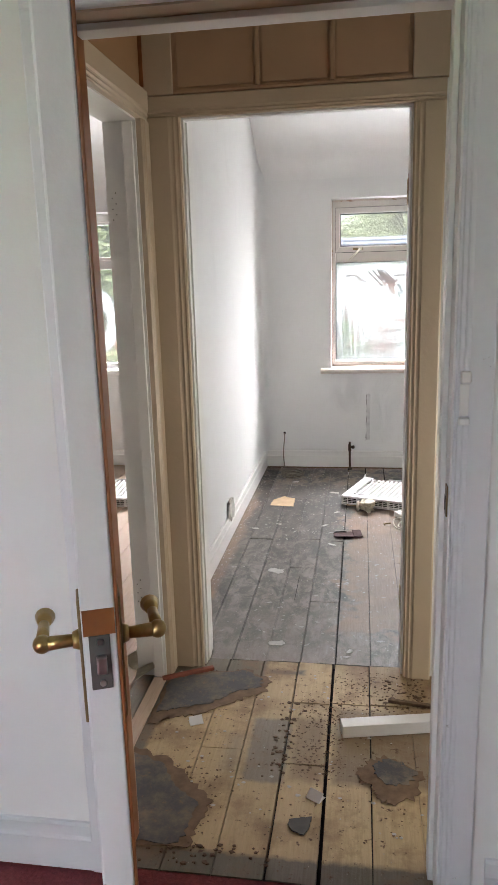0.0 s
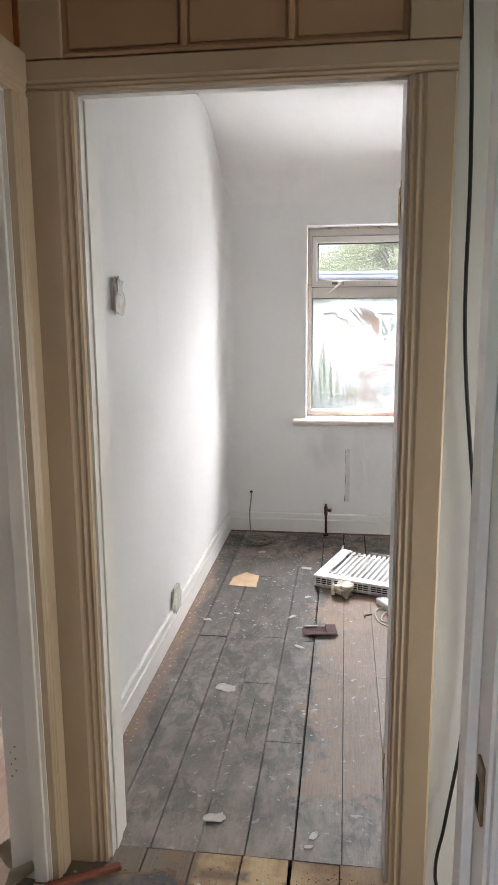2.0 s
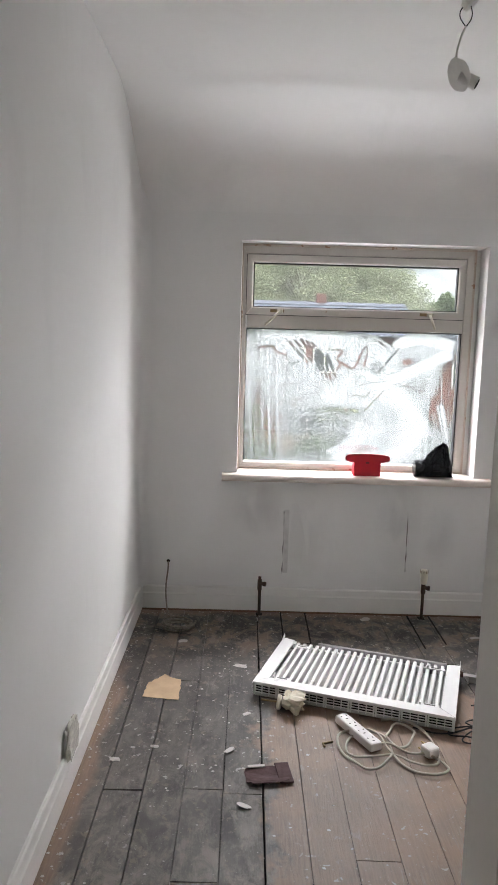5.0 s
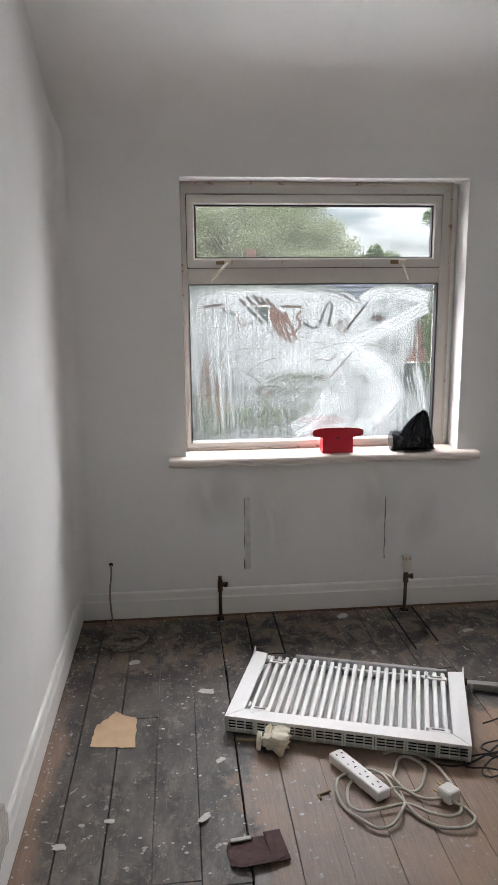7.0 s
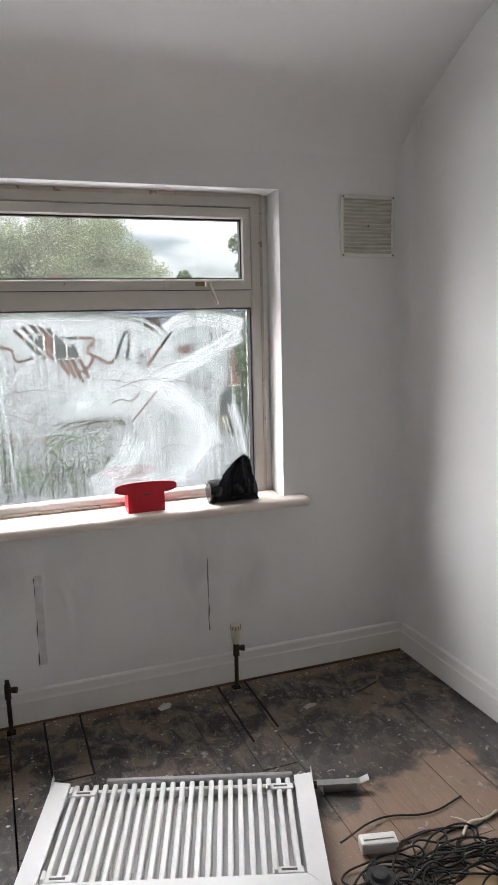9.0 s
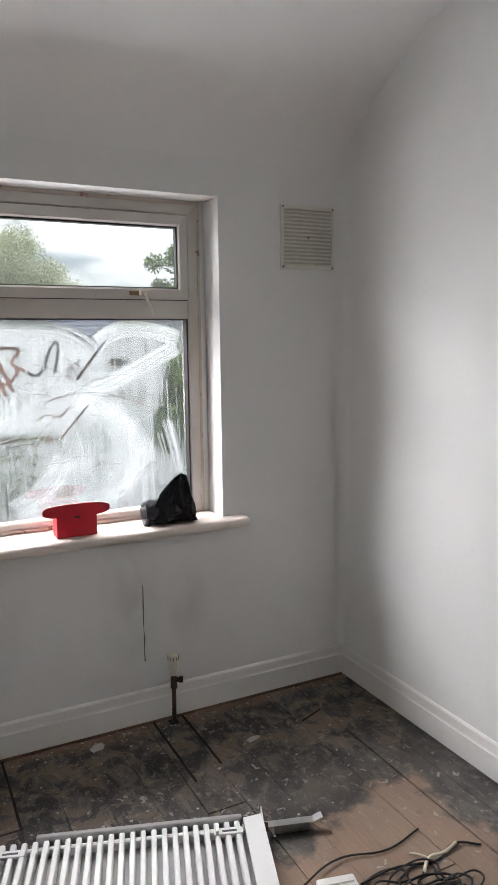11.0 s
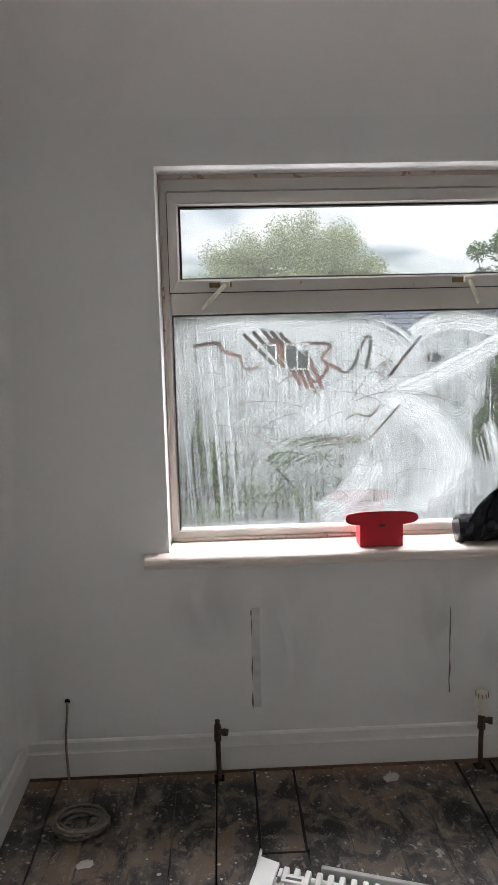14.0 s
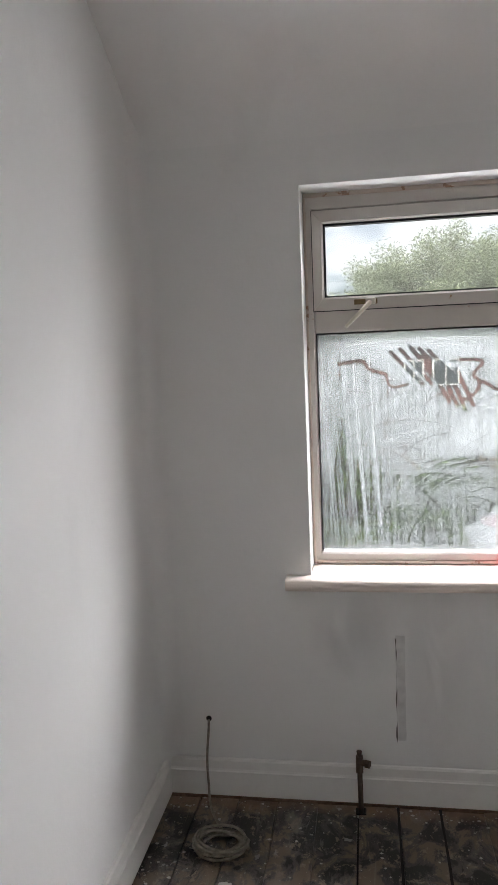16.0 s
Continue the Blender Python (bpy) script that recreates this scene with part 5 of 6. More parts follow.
# ---- ceiling light ----
lamp = thing("ceiling_light", pose(0.545, 4.149, CEIL), "dangling white pendant lamp holder pulled from its rose", "ceiling light")
bm = bmesh.new()
bmesh.ops.create_circle(bm, cap_ends=True, segments=26, radius=0.068)
for v in bm.verts:
    v.co *= 1 + 0.16 * noise.noise(v.co * 30)
    v.co.z = -0.0015
part("torn_patch", bm, "brown_paper", lamp, "torn brown ceiling patch")
part("rose", rodm((0, 0, -0.002), (0, 0, -0.014), 0.050, 0.046, seg=26), "plaster_flake", lamp, "dirty round ceiling rose")
part("rose_hole", rodm((0, 0, -0.0142), (0, 0, -0.016), 0.036, 0.033, seg=20), "dark_hole", lamp)
wire("wires", [(0, 0, -0.014), (-0.008, 0.0, -0.03), (-0.004, 0, -0.05)], 0.004, "rubber_black", lamp)
bm = bmesh.new()
rod(bm, (-0.020, 0, -0.045), (0.0, -0.004, -0.092), 0.013, 0.017)
rod(bm, (0.0, -0.004, -0.088), (0.012, -0.006, -0.104), 0.026, 0.024)
part("rose_cap", bm, "plastic_white", lamp)
wire("flex_core", [(-0.008, -0.005, -0.10), (-0.022, -0.005, -0.13), (-0.002, -0.005, -0.165)], 0.0017, "rubber_black", lamp)
wire("flex_core", [(0.008, -0.005, -0.10), (0.014, -0.005, -0.135), (-0.002, -0.005, -0.165)], 0.0017, "rubber_black", lamp)
wire("flex", [(-0.002, -0.005, -0.163), (-0.016, -0.004, -0.20), (-0.024, -0.003, -0.245), (-0.022, -0.003, -0.26)], 0.0034, "plastic_white", lamp)
bm = bmesh.new()
bmesh.ops.create_cone(bm, cap_ends=True, segments=26, radius1=0.048, radius2=0.040, depth=0.005, matrix=pose(-0.012, -0.004, -0.296, 0, 62, 20))
for v in bm.verts:
    v.co += noise.noise_vector(v.co * 26) * 0.006
part("shade_ring", bm, "plastic_white", lamp, "white lamp-holder skirt")
bm = bmesh.new()
rod(bm, (-0.010, -0.004, -0.298), (0.038, -0.016, -0.325), 0.017, 0.019, 18)
holder = part("lamp_holder", bm, "plastic_white", lamp)
part("socket_hole", rodm((0.0378, -0.0159, -0.3249), (0.0392, -0.0163, -0.3257), 0.0145, seg=16), "dark_hole", holder)

# ---- bedroom door leaf, folded back, and its hinge ----
bedroom_door = thing("door", pose(DX1 + 0.022, YS + 0.012, 0, 0, 0, 3), "white painted bedroom door folded back against the wall", "door")
part("leaf", boxm(0.030, 0.770, 0.008, 0.046, 0.01, 1.968, bevel=0.002), "trim_white", bedroom_door)
for z in (0.22, 1.69):
    hinge = part("hinge", boxm(DX1 - 0.0022, DX1 - 0.0002, YS - 0.034, YS - 0.003, z, z + 0.085, bevel=0.0006), "brass", door_frame, "brass butt hinge")
    part("knuckle", rodm((DX1 + 0.001, YS + 0.002, z), (DX1 + 0.001, YS + 0.002, z + 0.085), 0.0045, seg=10), "brass", hinge)
    for q in (0.014, 0.042, 0.070):
        part("screw", rodm((DX1 - 0.0023, YS - 0.020, z + q), (DX1 - 0.0034, YS - 0.020, z + q), 0.0038, seg=8), "old_brass", hinge)
    part("bare_wood", boxm(DX1 - 0.0016, DX1 - 0.0004, YS - 0.040, YS - 0.0345, z - 0.012, z + 0.098), "orange_wood", door_frame, "bare wood round the hinge")

# ---- things on the sill ----
red_box = thing("card_box", pose(0.594, 5.765, 0.7885), "bright red die-cut card box with rounded flaps on the sill", "box")
part("body", boxm(-0.073, 0.073, -0.022, 0.045, 0.0, 0.076, bevel=0.0015), "red_card", red_box)
bm = bmesh.new()
flap = []
for i in range(33):
    a = i / 32 * 2 * math.pi
    flap.append((0.122 * math.copysign(abs(math.cos(a)) ** 0.75, math.cos(a)), 0.098 + 0.024 * math.copysign(abs(math.sin(a)) ** 0.6, math.sin(a))))
prism(bm, flap[:-1], "y", -0.026, -0.0225)
part("flap", bm, "red_card", red_box, "rounded red flap")
part("notch", boxm(-0.010, 0.010, -0.0275, -0.0262, 0.070, 0.078, bevel=0.0005), "maroon_cloth", red_box)

bag = thing("bin_bag_roll", pose(0.955, 5.775, 0.7885), "roll of glossy black bin bags on the window sill", "bin bags")
bm = bmesh.new()
rod(bm, (-0.098, 0.0, 0.044), (0.100, 0.004, 0.044), 0.044, 0.046, 26)
bmesh.ops.subdivide_edges(bm, edges=[e for e in bm.edges if abs(e.verts[0].co.x - e.verts[1].co.x) > 0.1], cuts=11)
for v in bm.verts:
    n = noise.noise_vector(v.co * 21) * 0.010 + noise.noise_vector(v.co * 55) * 0.004
    v.co += Vector((n.x * 0.5, n.y, n.z if v.co.z > 0.02 else 0.0))
    v.co.z = max(v.co.z, 0.0)
part("roll", bm, "plastic_black", bag)
# the loose end pulled up to a point
bm = bmesh.new()
rows = []
for i in range(15):
    f = i / 14
    half = 0.098 * (1 - f) ** 0.62 + 0.004
    row = []
    for j in range(14):
        q = j / 13 * 2 - 1
        x = 0.052 * f ** 1.5 + q * half
        fold = 0.012 * math.sin(q * 7 + f * 5) * (1 - 0.5 * f)
        p = Vector((x, -0.050 + 0.035 * f + fold, 0.020 + 0.172 * f - 0.012 * abs(q) * (1 - f)))
        row.append(bm.verts.new(p + noise.noise_vector(p * 30) * 0.007))
    rows.append(row)
for r0, r1 in zip(rows, rows[1:]):
    for j in range(13):
        bm.faces.new((r0[j], r0[j + 1], r1[j + 1], r1[j]))
bmesh.ops.solidify(bm, geom=bm.faces[:], thickness=0.0015)
part("loose_end", bm, "plastic_black", bag, "crumpled end of a bag pulled up to a point")


# ---- radiator on the floor ----
def radiator(m, label):
    """A convector panel radiator lying face down: fins up, top grille towards the door. Local x along, y across."""
    L, W, H = 0.832, 0.488, 0.067
    r = thing("radiator", m, label, "radiator", "radiators on the floors")
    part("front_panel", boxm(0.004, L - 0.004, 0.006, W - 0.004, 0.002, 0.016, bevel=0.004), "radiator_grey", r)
    for x0, x1, flip in ((0.0, 0.058, 1), (L - 0.058, L, -1)):
        bm = bmesh.new()
        a, b = (x0, x1) if flip > 0 else (x1, x0)
        # mitred at the grille end
        prism(bm, [(a, 0.0), (a, W), (b, W - 0.012), (b, 0.058)] if flip > 0 else [(a, 0.0), (b, 0.058), (b, W - 0.012), (a, W)], "z", H - 0.010, H)
        part("side_flange", bm, "radiator_white", r)
        bm = bmesh.new()
        prism(bm, [(W - 0.045, H + 0.0003), (W + 0.012, H + 0.0003), (W + 0.004, H + 0.020)], "x", min(a, a + flip * 0.003), max(a, a + flip * 0.003))
        part("corner_tip", bm, "radiator_white", r)
        part("side_panel", boxm(min(a, a + flip * 0.004), max(a, a + flip * 0.004), 0.004, W, 0.004, H - 0.0102, bevel=0.001), "radiator_white", r)
    bm = bmesh.new()
    prism(bm, [(0.001, 0.0), (0.059, 0.058), (L - 0.059, 0.058), (L - 0.001, 0.0)], "z", H - 0.0102, H - 0.0006)
    part("top_flange", bm, "radiator_white", r)
    n = 23
    for i in range(n):
        x = 0.078 + (L - 0.156) * i / (n - 1)
        part("fin", boxm(x - 0.0078, x + 0.0078, 0.062, W - 0.006, 0.0175, H - 0.010, bevel=0.003, seg=1), "radiator_white", r)
    part("water_channel", boxm(0.06, L - 0.06, W - 0.035, W - 0.015, 0.0165, 0.046, bevel=0.008), "radiator_white", r)
    part("bottom_lip", boxm(0.17, L - 0.06, W + 0.0005, W + 0.016, 0.006, H - 0.004, bevel=0.004), "steel", r, "bare steel lip")
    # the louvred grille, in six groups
    # black sheet paints the shade seen through the louvre slots
    grille = part("grille", boxm(0.002, L - 0.002, 0.010, 0.013, 0.006, H - 0.012), "dark_hole", r, "white louvred top grille over a black backing sheet")
    groups = 8
    gw = (L - 0.006) / groups
    for g in range(groups):
        x0, x1 = 0.003 + g * gw, 0.003 + (g + 1) * gw
        for k in range(5):
            z = 0.005 + k * 0.0112
            part("louvre", boxm(x0 + 0.008, x1 - 0.008, 0.0064, 0.0098, z, z + (0.0034 if k else 0.006)), "radiator_white", grille)
        part("bar", boxm(x0 + 0.001, x0 + 0.0078, 0.004, 0.0098, 0.006, H - 0.0108), "radiator_white", grille)
        part("bar", boxm(x1 - 0.0078, x1 - 0.001, 0.004, 0.0098, 0.006, H - 0.0108), "radiator_white", grille)
        for q in (0.36, 0.66):
            part("rib", boxm(x0 + gw * q - 0.0018, x0 + gw * q + 0.0018, 0.0035, 0.0098, 0.012, H - 0.014), "radiator_white", grille)
    for x, y, w in ((0.062, 0.080, 0.085), (L - 0.150, 0.080, 0.085), (0.062, W - 0.055, 0.085), (L - 0.150, W - 0.055, 0.085)):
        b = part("hanging_bracket", boxm(x, x + w, y - 0.012, y + 0.012, H - 0.0155, H - 0.006, bevel=0.002), "radiator_white", r)
        part("lug", boxm(x + 0.004, x + 0.014, y - 0.016, y + 0.016, H - 0.006, H + 0.008, bevel=0.002), "radiator_white", b)
        part("slot", boxm(x + 0.024, x + w - 0.018, y - 0.004, y + 0.004, H - 0.0058, H - 0.0052), "slate_grey", b)
    return r


RAD = Matrix.Translation((-0.014, 4.768, 0.004)) @ Matrix.Rotation(radians(-18.6), 4, "Z")
rad = radiator(RAD, "white convector radiator lying face down on the floorboards")
part("pipe_union", rodm((0.826, 0.460, 0.040), (0.846, 0.460, 0.040), 0.014, seg=6), "rust", rad, "rusty pipe union")
left_rad = copy_thing(rad, Matrix.Translation((-2.16, 4.56, 0.004)) @ Matrix.Rotation(radians(4), 4, "Z"))
left_rad["label"] = "white convector radiator lying in the other bedroom"

strip = thing("metal_bracket", pose(0.985, 4.945, 0.0, 0, 0, -17), "galvanised steel wall bracket beside the radiator", "bracket")
bm = bmesh.new()
prism(bm, [(-0.12, 0.030), (0.10, 0.030), (0.128, 0.042), (0.128, 0.046), (0.10, 0.034), (-0.12, 0.034)], "y", -0.014, 0.014)
part("strap", bm, "steel", strip)
bm = bmesh.new()
prism(bm, [(-0.02, 0.0), (0.09, 0.0), (0.09, 0.0297), (-0.02, 0.0297)], "y", -0.004, 0.004)
part("web", bm, "steel", strip)

# stop-valve wheel and rag by the radiator
rag = thing("rag", pose(0.155, 4.655, 0.0), "screwed-up white plastic rag by the radiator", "rag")
bm = bmesh.new()
crumpled(bm, 0.075, 0.06, 0.05, 4.0, 0.5, 6)
bmesh.ops.translate(bm, verts=bm.verts, vec=(0, 0, 0.034 - min(v.co.z for v in bm.verts) - 0.034))
part("cloth", bm, "hem_paper", rag)
knob = thing("door_knob", pose(0.09, 4.668, 0.032, 0, 0, -14), "old white door knob with its spindle", "door knob")
bm = bmesh.new()
rod(bm, (0.0, 0, 0), (0.012, 0, 0), 0.031, 0.030, 20)
rod(bm, (0.012, 0, 0), (0.05, 0, 0), 0.012, 0.012)
rod(bm, (0.05, 0, 0), (0.085, 0, 0), 0.020, 0.026, 18)
part("knob", bm, "plastic_cream", knob, "", True)
part("spindle", rodm((-0.07, 0, 0), (0.0, 0, 0), 0.004, seg=8), "old_brass", knob)

# ---- extension lead ----
lead = thing("extension_lead", pose(0.392, 4.475, 0.0, 0, 0, -63), "dirty white four-gang extension lead with its flex tangled", "extension lead")
part("body", boxm(-0.120, 0.120, -0.026, 0.026, 0.002, 0.036, bevel=0.007), "plastic_white", lead)
for i in range(4):
    x = -0.088 + i * 0.058
    for dx, dy, w, h in ((0.014, 0.0, 0.004, 0.009), (-0.008, 0.011, 0.008, 0.0035), (-0.008, -0.011, 0.008, 0.0035)):
        part("socket_slot", boxm(x + dx - w / 2, x + dx + w / 2, dy - h / 2, dy + h / 2, 0.0355, 0.0366), "dark_hole", lead)


def loops(points, z, seed):
    random.seed(seed)
    return [(x, y, z + random.uniform(0.0, 0.016)) for x, y in points]


flex = thing("flex", pose(0.50, 4.40, 0.0), "grubby white flex lying in loose loops", "cable")
wire("lead", loops([(0.003, 0.185), (0.067, 0.182), (0.14, 0.123), (0.169, 0.012), (0.166, -0.084), (0.127, -0.137), (0.064, -0.121), (0.007, -0.07), (-0.07, -0.078), (-0.151, -0.072), (-0.162, 0.001), (-0.112, 0.072), (-0.024, 0.071), (0.003, -0.018), (-0.018, -0.095), (-0.094, -0.155), (-0.146, -0.112), (-0.187, -0.034), (-0.187, 0.042), (-0.132, 0.087), (-0.054, 0.087), (-0.008, -0.04), (0.041, -0.138), (0.106, -0.178), (0.177, -0.16), (0.179, -0.109), (0.136, -0.076)], 0.0055, 21), 0.0048, "cable_beige", flex)
wire("lead", loops([(-0.06, -0.02), (-0.01, 0.0), (0.05, -0.01), (0.10, 0.05), (0.11, 0.12), (0.06, 0.15), (0.02, 0.10), (0.0, 0.04), (0.06, -0.04), (0.12, -0.06)], 0.0055, 24), 0.0048, "cable_beige", flex)
plug = thing("plug", pose(0.640, 4.350, 0.0, 0, 0, 30), "white three-pin plug lying on the boards", "plug")
part("body", boxm(-0.026, 0.026, -0.026, 0.026, 0.004, 0.044, bevel=0.009), "plastic_white", plug)
for x, y in ((0.0, 0.012), (-0.011, -0.010), (0.011, -0.010)):
    part("pin", boxm(x - 0.003, x + 0.003, 0.026, 0.046, 0.024 + y - 0.002, 0.024 + y + 0.002), "brass", plug)

# ---- black cables beyond the radiator ----
random.seed(31)
tangle = thing("cable_tangle", pose(1.02, 4.60, 0.0), "tangle of thin black cables heaped on the floor", "cables")
for k in range(7):
    pts = []
    a0, cx, cy = random.uniform(0, 6.28), random.uniform(-0.08, 0.20), random.uniform(-0.14, -0.03)
    for i in range(22):
        a = a0 + i * 0.62
        rr = random.uniform(0.05, 0.17)
        pts.append((cx + rr * 1.3 * math.cos(a), cy + rr * 0.6 * math.sin(a), 0.005 + random.uniform(0, 0.05) * (1 - rr / 0.2)))
    wire("cable", pts, 0.0030, "rubber_black", tangle)
wire("cable", [(0.05, 0.05, 0.01), (0.18, 0.06, 0.006), (0.30, 0.03, 0.005), (0.40, 0.06, 0.005), (0.46, 0.02, 0.005)], 0.003, "rubber_black", tangle)
wire("cable", [(-0.12, 0.10, 0.02), (0.05, 0.16, 0.01), (0.2, 0.13, 0.006), (0.34, 0.16, 0.005)], 0.003, "rubber_black", tangle)
wire("cable", [(-0.40, -0.06, 0.006), (-0.30, -0.10, 0.006), (-0.18, -0.06, 0.008), (-0.1, -0.02, 0.02), (0.0, -0.05, 0.02)], 0.0035, "rubber_black", tangle)
adaptor = thing("power_adaptor", pose(1.00, 4.66, 0.0, 0, 0, -14), "white power adaptor among the black cables", "adaptor")
part("body", boxm(-0.055, 0.055, -0.024, 0.024, 0.001, 0.036, bevel=0.006), "plastic_white", adaptor)
part("ridge", boxm(-0.045, 0.045, -0.008, 0.008, 0.0362, 0.040, bevel=0.002), "plastic_white", adaptor)
puck = thing("aerial_box", pose(0.935, 4.535, 0.0), "round black plastic aerial box", "aerial box")
bm = bmesh.new()
rod(bm, (0, 0, 0.001), (0, 0, 0.030), 0.044, 0.040, 24)
rod(bm, (0, 0, 0.030), (0, 0, 0.040), 0.028, 0.022, 20)
part("body", bm, "rubber_black", puck)
twig = thing("frayed_cord", pose(1.33, 4.64, 0.0), "frayed cream cord knotted on the floor", "cord")
wire("cord", [(-0.075, -0.03, 0.004), (-0.03, 0.0, 0.012), (0.03, 0.004, 0.006), (0.085, 0.016, 0.010)], 0.005, "hem_paper", twig)
wire("tail", [(-0.075, -0.03, 0.004), (-0.11, -0.05, 0.004), (-0.13, -0.10, 0.004)], 0.003, "rubber_black", twig)
wire("strand", [(-0.03, 0.0, 0.012), (-0.045, 0.035, 0.006), (-0.06, 0.05, 0.004)], 0.0028, "hem_paper", twig)


# ---- torn and folded sheets ----
def torn_sheet(name, cx, cy, w, h, turn, seed, mat, label, category, rough=0.22, lift=0.012, n=26, z=0.0015, thick=0.0015, square=0.6):
    """A loose piece with a ragged outline, slightly buckled."""
    ob = thing(name, pose(cx, cy, z, 0, 0, turn), label, category)
    bm = bmesh.new()
    rings = []
    for k, f in enumerate((1.0, 0.8, 0.5, 0.2)):
        ring = []
        for i in range(n):
            a = i / n * 2 * math.pi
            c, s = math.cos(a), math.sin(a)
            p = Vector((w / 2 * math.copysign(abs(c) ** square, c), h / 2 * math.copysign(abs(s) ** square, s), 0))
            p *= f * (1 + rough * noise.noise(Vector((c * 2.2 + seed, s * 2.2, seed)))) * (1 + (0.14 * rough * noise.noise(Vector((c * 7 + seed, s * 7, 3))) if f == 1.0 else 0))
            p.z = max(0.0, lift * noise.noise(p * 9 + Vector((seed, 0, 0))))
            ring.append(bm.verts.new(p))
        rings.append(ring)
    for a, b in zip(rings, rings[1:]):
        for i in range(n):
            bm.faces.new((a[i], a[(i + 1) % n], b[(i + 1) % n], b[i]))
    bm.faces.new(rings[-1])
    bmesh.ops.recalc_face_normals(bm, faces=bm.faces)
    bmesh.ops.solidify(bm, geom=bm.faces[:], thickness=-thick)
    part("sheet", bm, mat, ob)
    return ob


def ragged_outline(outline, fray, seed, steps=7):
    """The outline's sides, each broken into short uneven tears."""
    pts = []
    for i, (p, q) in enumerate(zip(outline, outline[1:] + outline[:1])):
        p, q = Vector((*p, 0)), Vector((*q, 0))
        side = Vector((q.y - p.y, p.x - q.x, 0)).normalized()
        for k in range(steps):
            f = k / steps
            r = p.lerp(q, f) + side * fray * (noise.noise(Vector((seed + i * 3.1, f * 6, 0))) + 0.5 * noise.noise(Vector((seed, i + f * 17, 2)))) * (1 if k else 0.4)
            pts.append((r.x, r.y))
    return pts


def cut_sheet(bm, outline, z, thick, lift, seed):
    """A thin buckled sheet with that outline."""
    n = len(outline)
    cx, cy = sum(p[0] for p in outline) / n, sum(p[1] for p in outline) / n
    rings = [[bm.verts.new((x, y, z)) for x, y in outline]]
    for f in (1.0, 0.7, 0.35):
        rings.append([bm.verts.new((cx + (x - cx) * f, cy + (y - cy) * f, z + thick + max(0.0, lift * noise.noise(Vector((x * 9 * f + seed, y * 9 * f, seed)))))) for x, y in outline])
    for r0, r1 in zip(rings, rings[1:]):
        for i in range(n):
            bm.faces.new((r0[i], r0[(i + 1) % n], r1[(i + 1) % n], r1[i]))
    bm.faces.new(rings[-1])
    return bm


card = thing("paper_scrap", pose(-0.405, 4.83, 0.0015), "torn scrap of brown card on the dark boards", "paper")
part("sheet", cut_sheet(bmesh.new(), ragged_outline([(-0.005, 0.12), (0.03, 0.09), (0.075, 0.07), (0.08, -0.112), (-0.076, -0.088), (-0.066, 0.035), (-0.03, 0.075)], 0.006, 2.0), 0, 0.0015, 0.006, 1.0), "brown_paper", card)
torn_sheet("paper_scrap", 1.16, 4.42, 0.20, 0.15, 20, 6.0, "brown_paper", "torn scrap of brown card by the cables", "paper", 0.3, 0.006)
sand = torn_sheet("sandpaper", 0.035, 4.20, 0.155, 0.115, 8, 9.0, "maroon_cloth", "folded maroon sandpaper sheet on the floorboards", "sandpaper", 0.14, 0.02, square=0.45)
part("fold", boxm(0.035, 0.085, -0.055, 0.062, 0.006, 0.011, bevel=0.002), "maroon_cloth", sand)
part("worn_edge", boxm(-0.062, 0.0, 0.046, 0.060, 0.004, 0.0095, bevel=0.002), "plaster_flake", sand, "pale worn edge")
scrap = thing("lino_scrap", pose(-0.047, 1.888, 0.0025), "broken piece of slate-grey lino", "lino")
part("sheet", cut_sheet(bmesh.new(), ragged_outline([(-0.030, 0.020), (0.030, 0.036), (0.024, -0.010), (0.012, -0.034), (-0.020, -0.022), (-0.034, 0.0)], 0.003, 4.0), 0, 0.003, 0.002, 2.0), "slate_grey", scrap)


def folded_card(x, y, turn, w, h, label):
    c = thing("folded_paper", pose(x, y, 0.001, 0, 0, turn), label, "paper")
    part("leaf", boxm(-w / 2, w / 2, -h / 2, h / 2, 0, 0.0012), "paper_white", c)
    bm = boxm(-w / 2, w / 2, 0, h * 0.9, 0, 0.0012)
    bmesh.ops.transform(bm, matrix=pose(0, -h / 2, 0.0014, 32, 0, 0), verts=bm.verts)
    part("leaf", bm, "paper_white", c)


folded_card(-0.436, 2.325, 25, 0.045, 0.035, "small folded white paper on the landing floor")
folded_card(-0.012, 2.005, -30, 0.045, 0.034, "small folded white paper beside the floor gap")

# torn lino left on the landing boards
def torn_lino(outline, face, seed, label):
    """Old lino with its brown paper backing showing along the tear."""
    x, y = outline[0]
    t = thing("torn_lino", pose(x, y, 0.0022), label, "lino")
    def here(pts):
        return [(px - x, py - y) for px, py in pts]
    part("backing", cut_sheet(bmesh.new(), ragged_outline(here(outline), 0.022, seed), 0, 0.0012, 0.003, seed), "lino_backing", t, "torn brown paper backing")
    part("face", cut_sheet(bmesh.new(), ragged_outline(here(face), 0.016, seed + 5), 0.0016, 0.0016, 0.003, seed), "torn_lino", t)


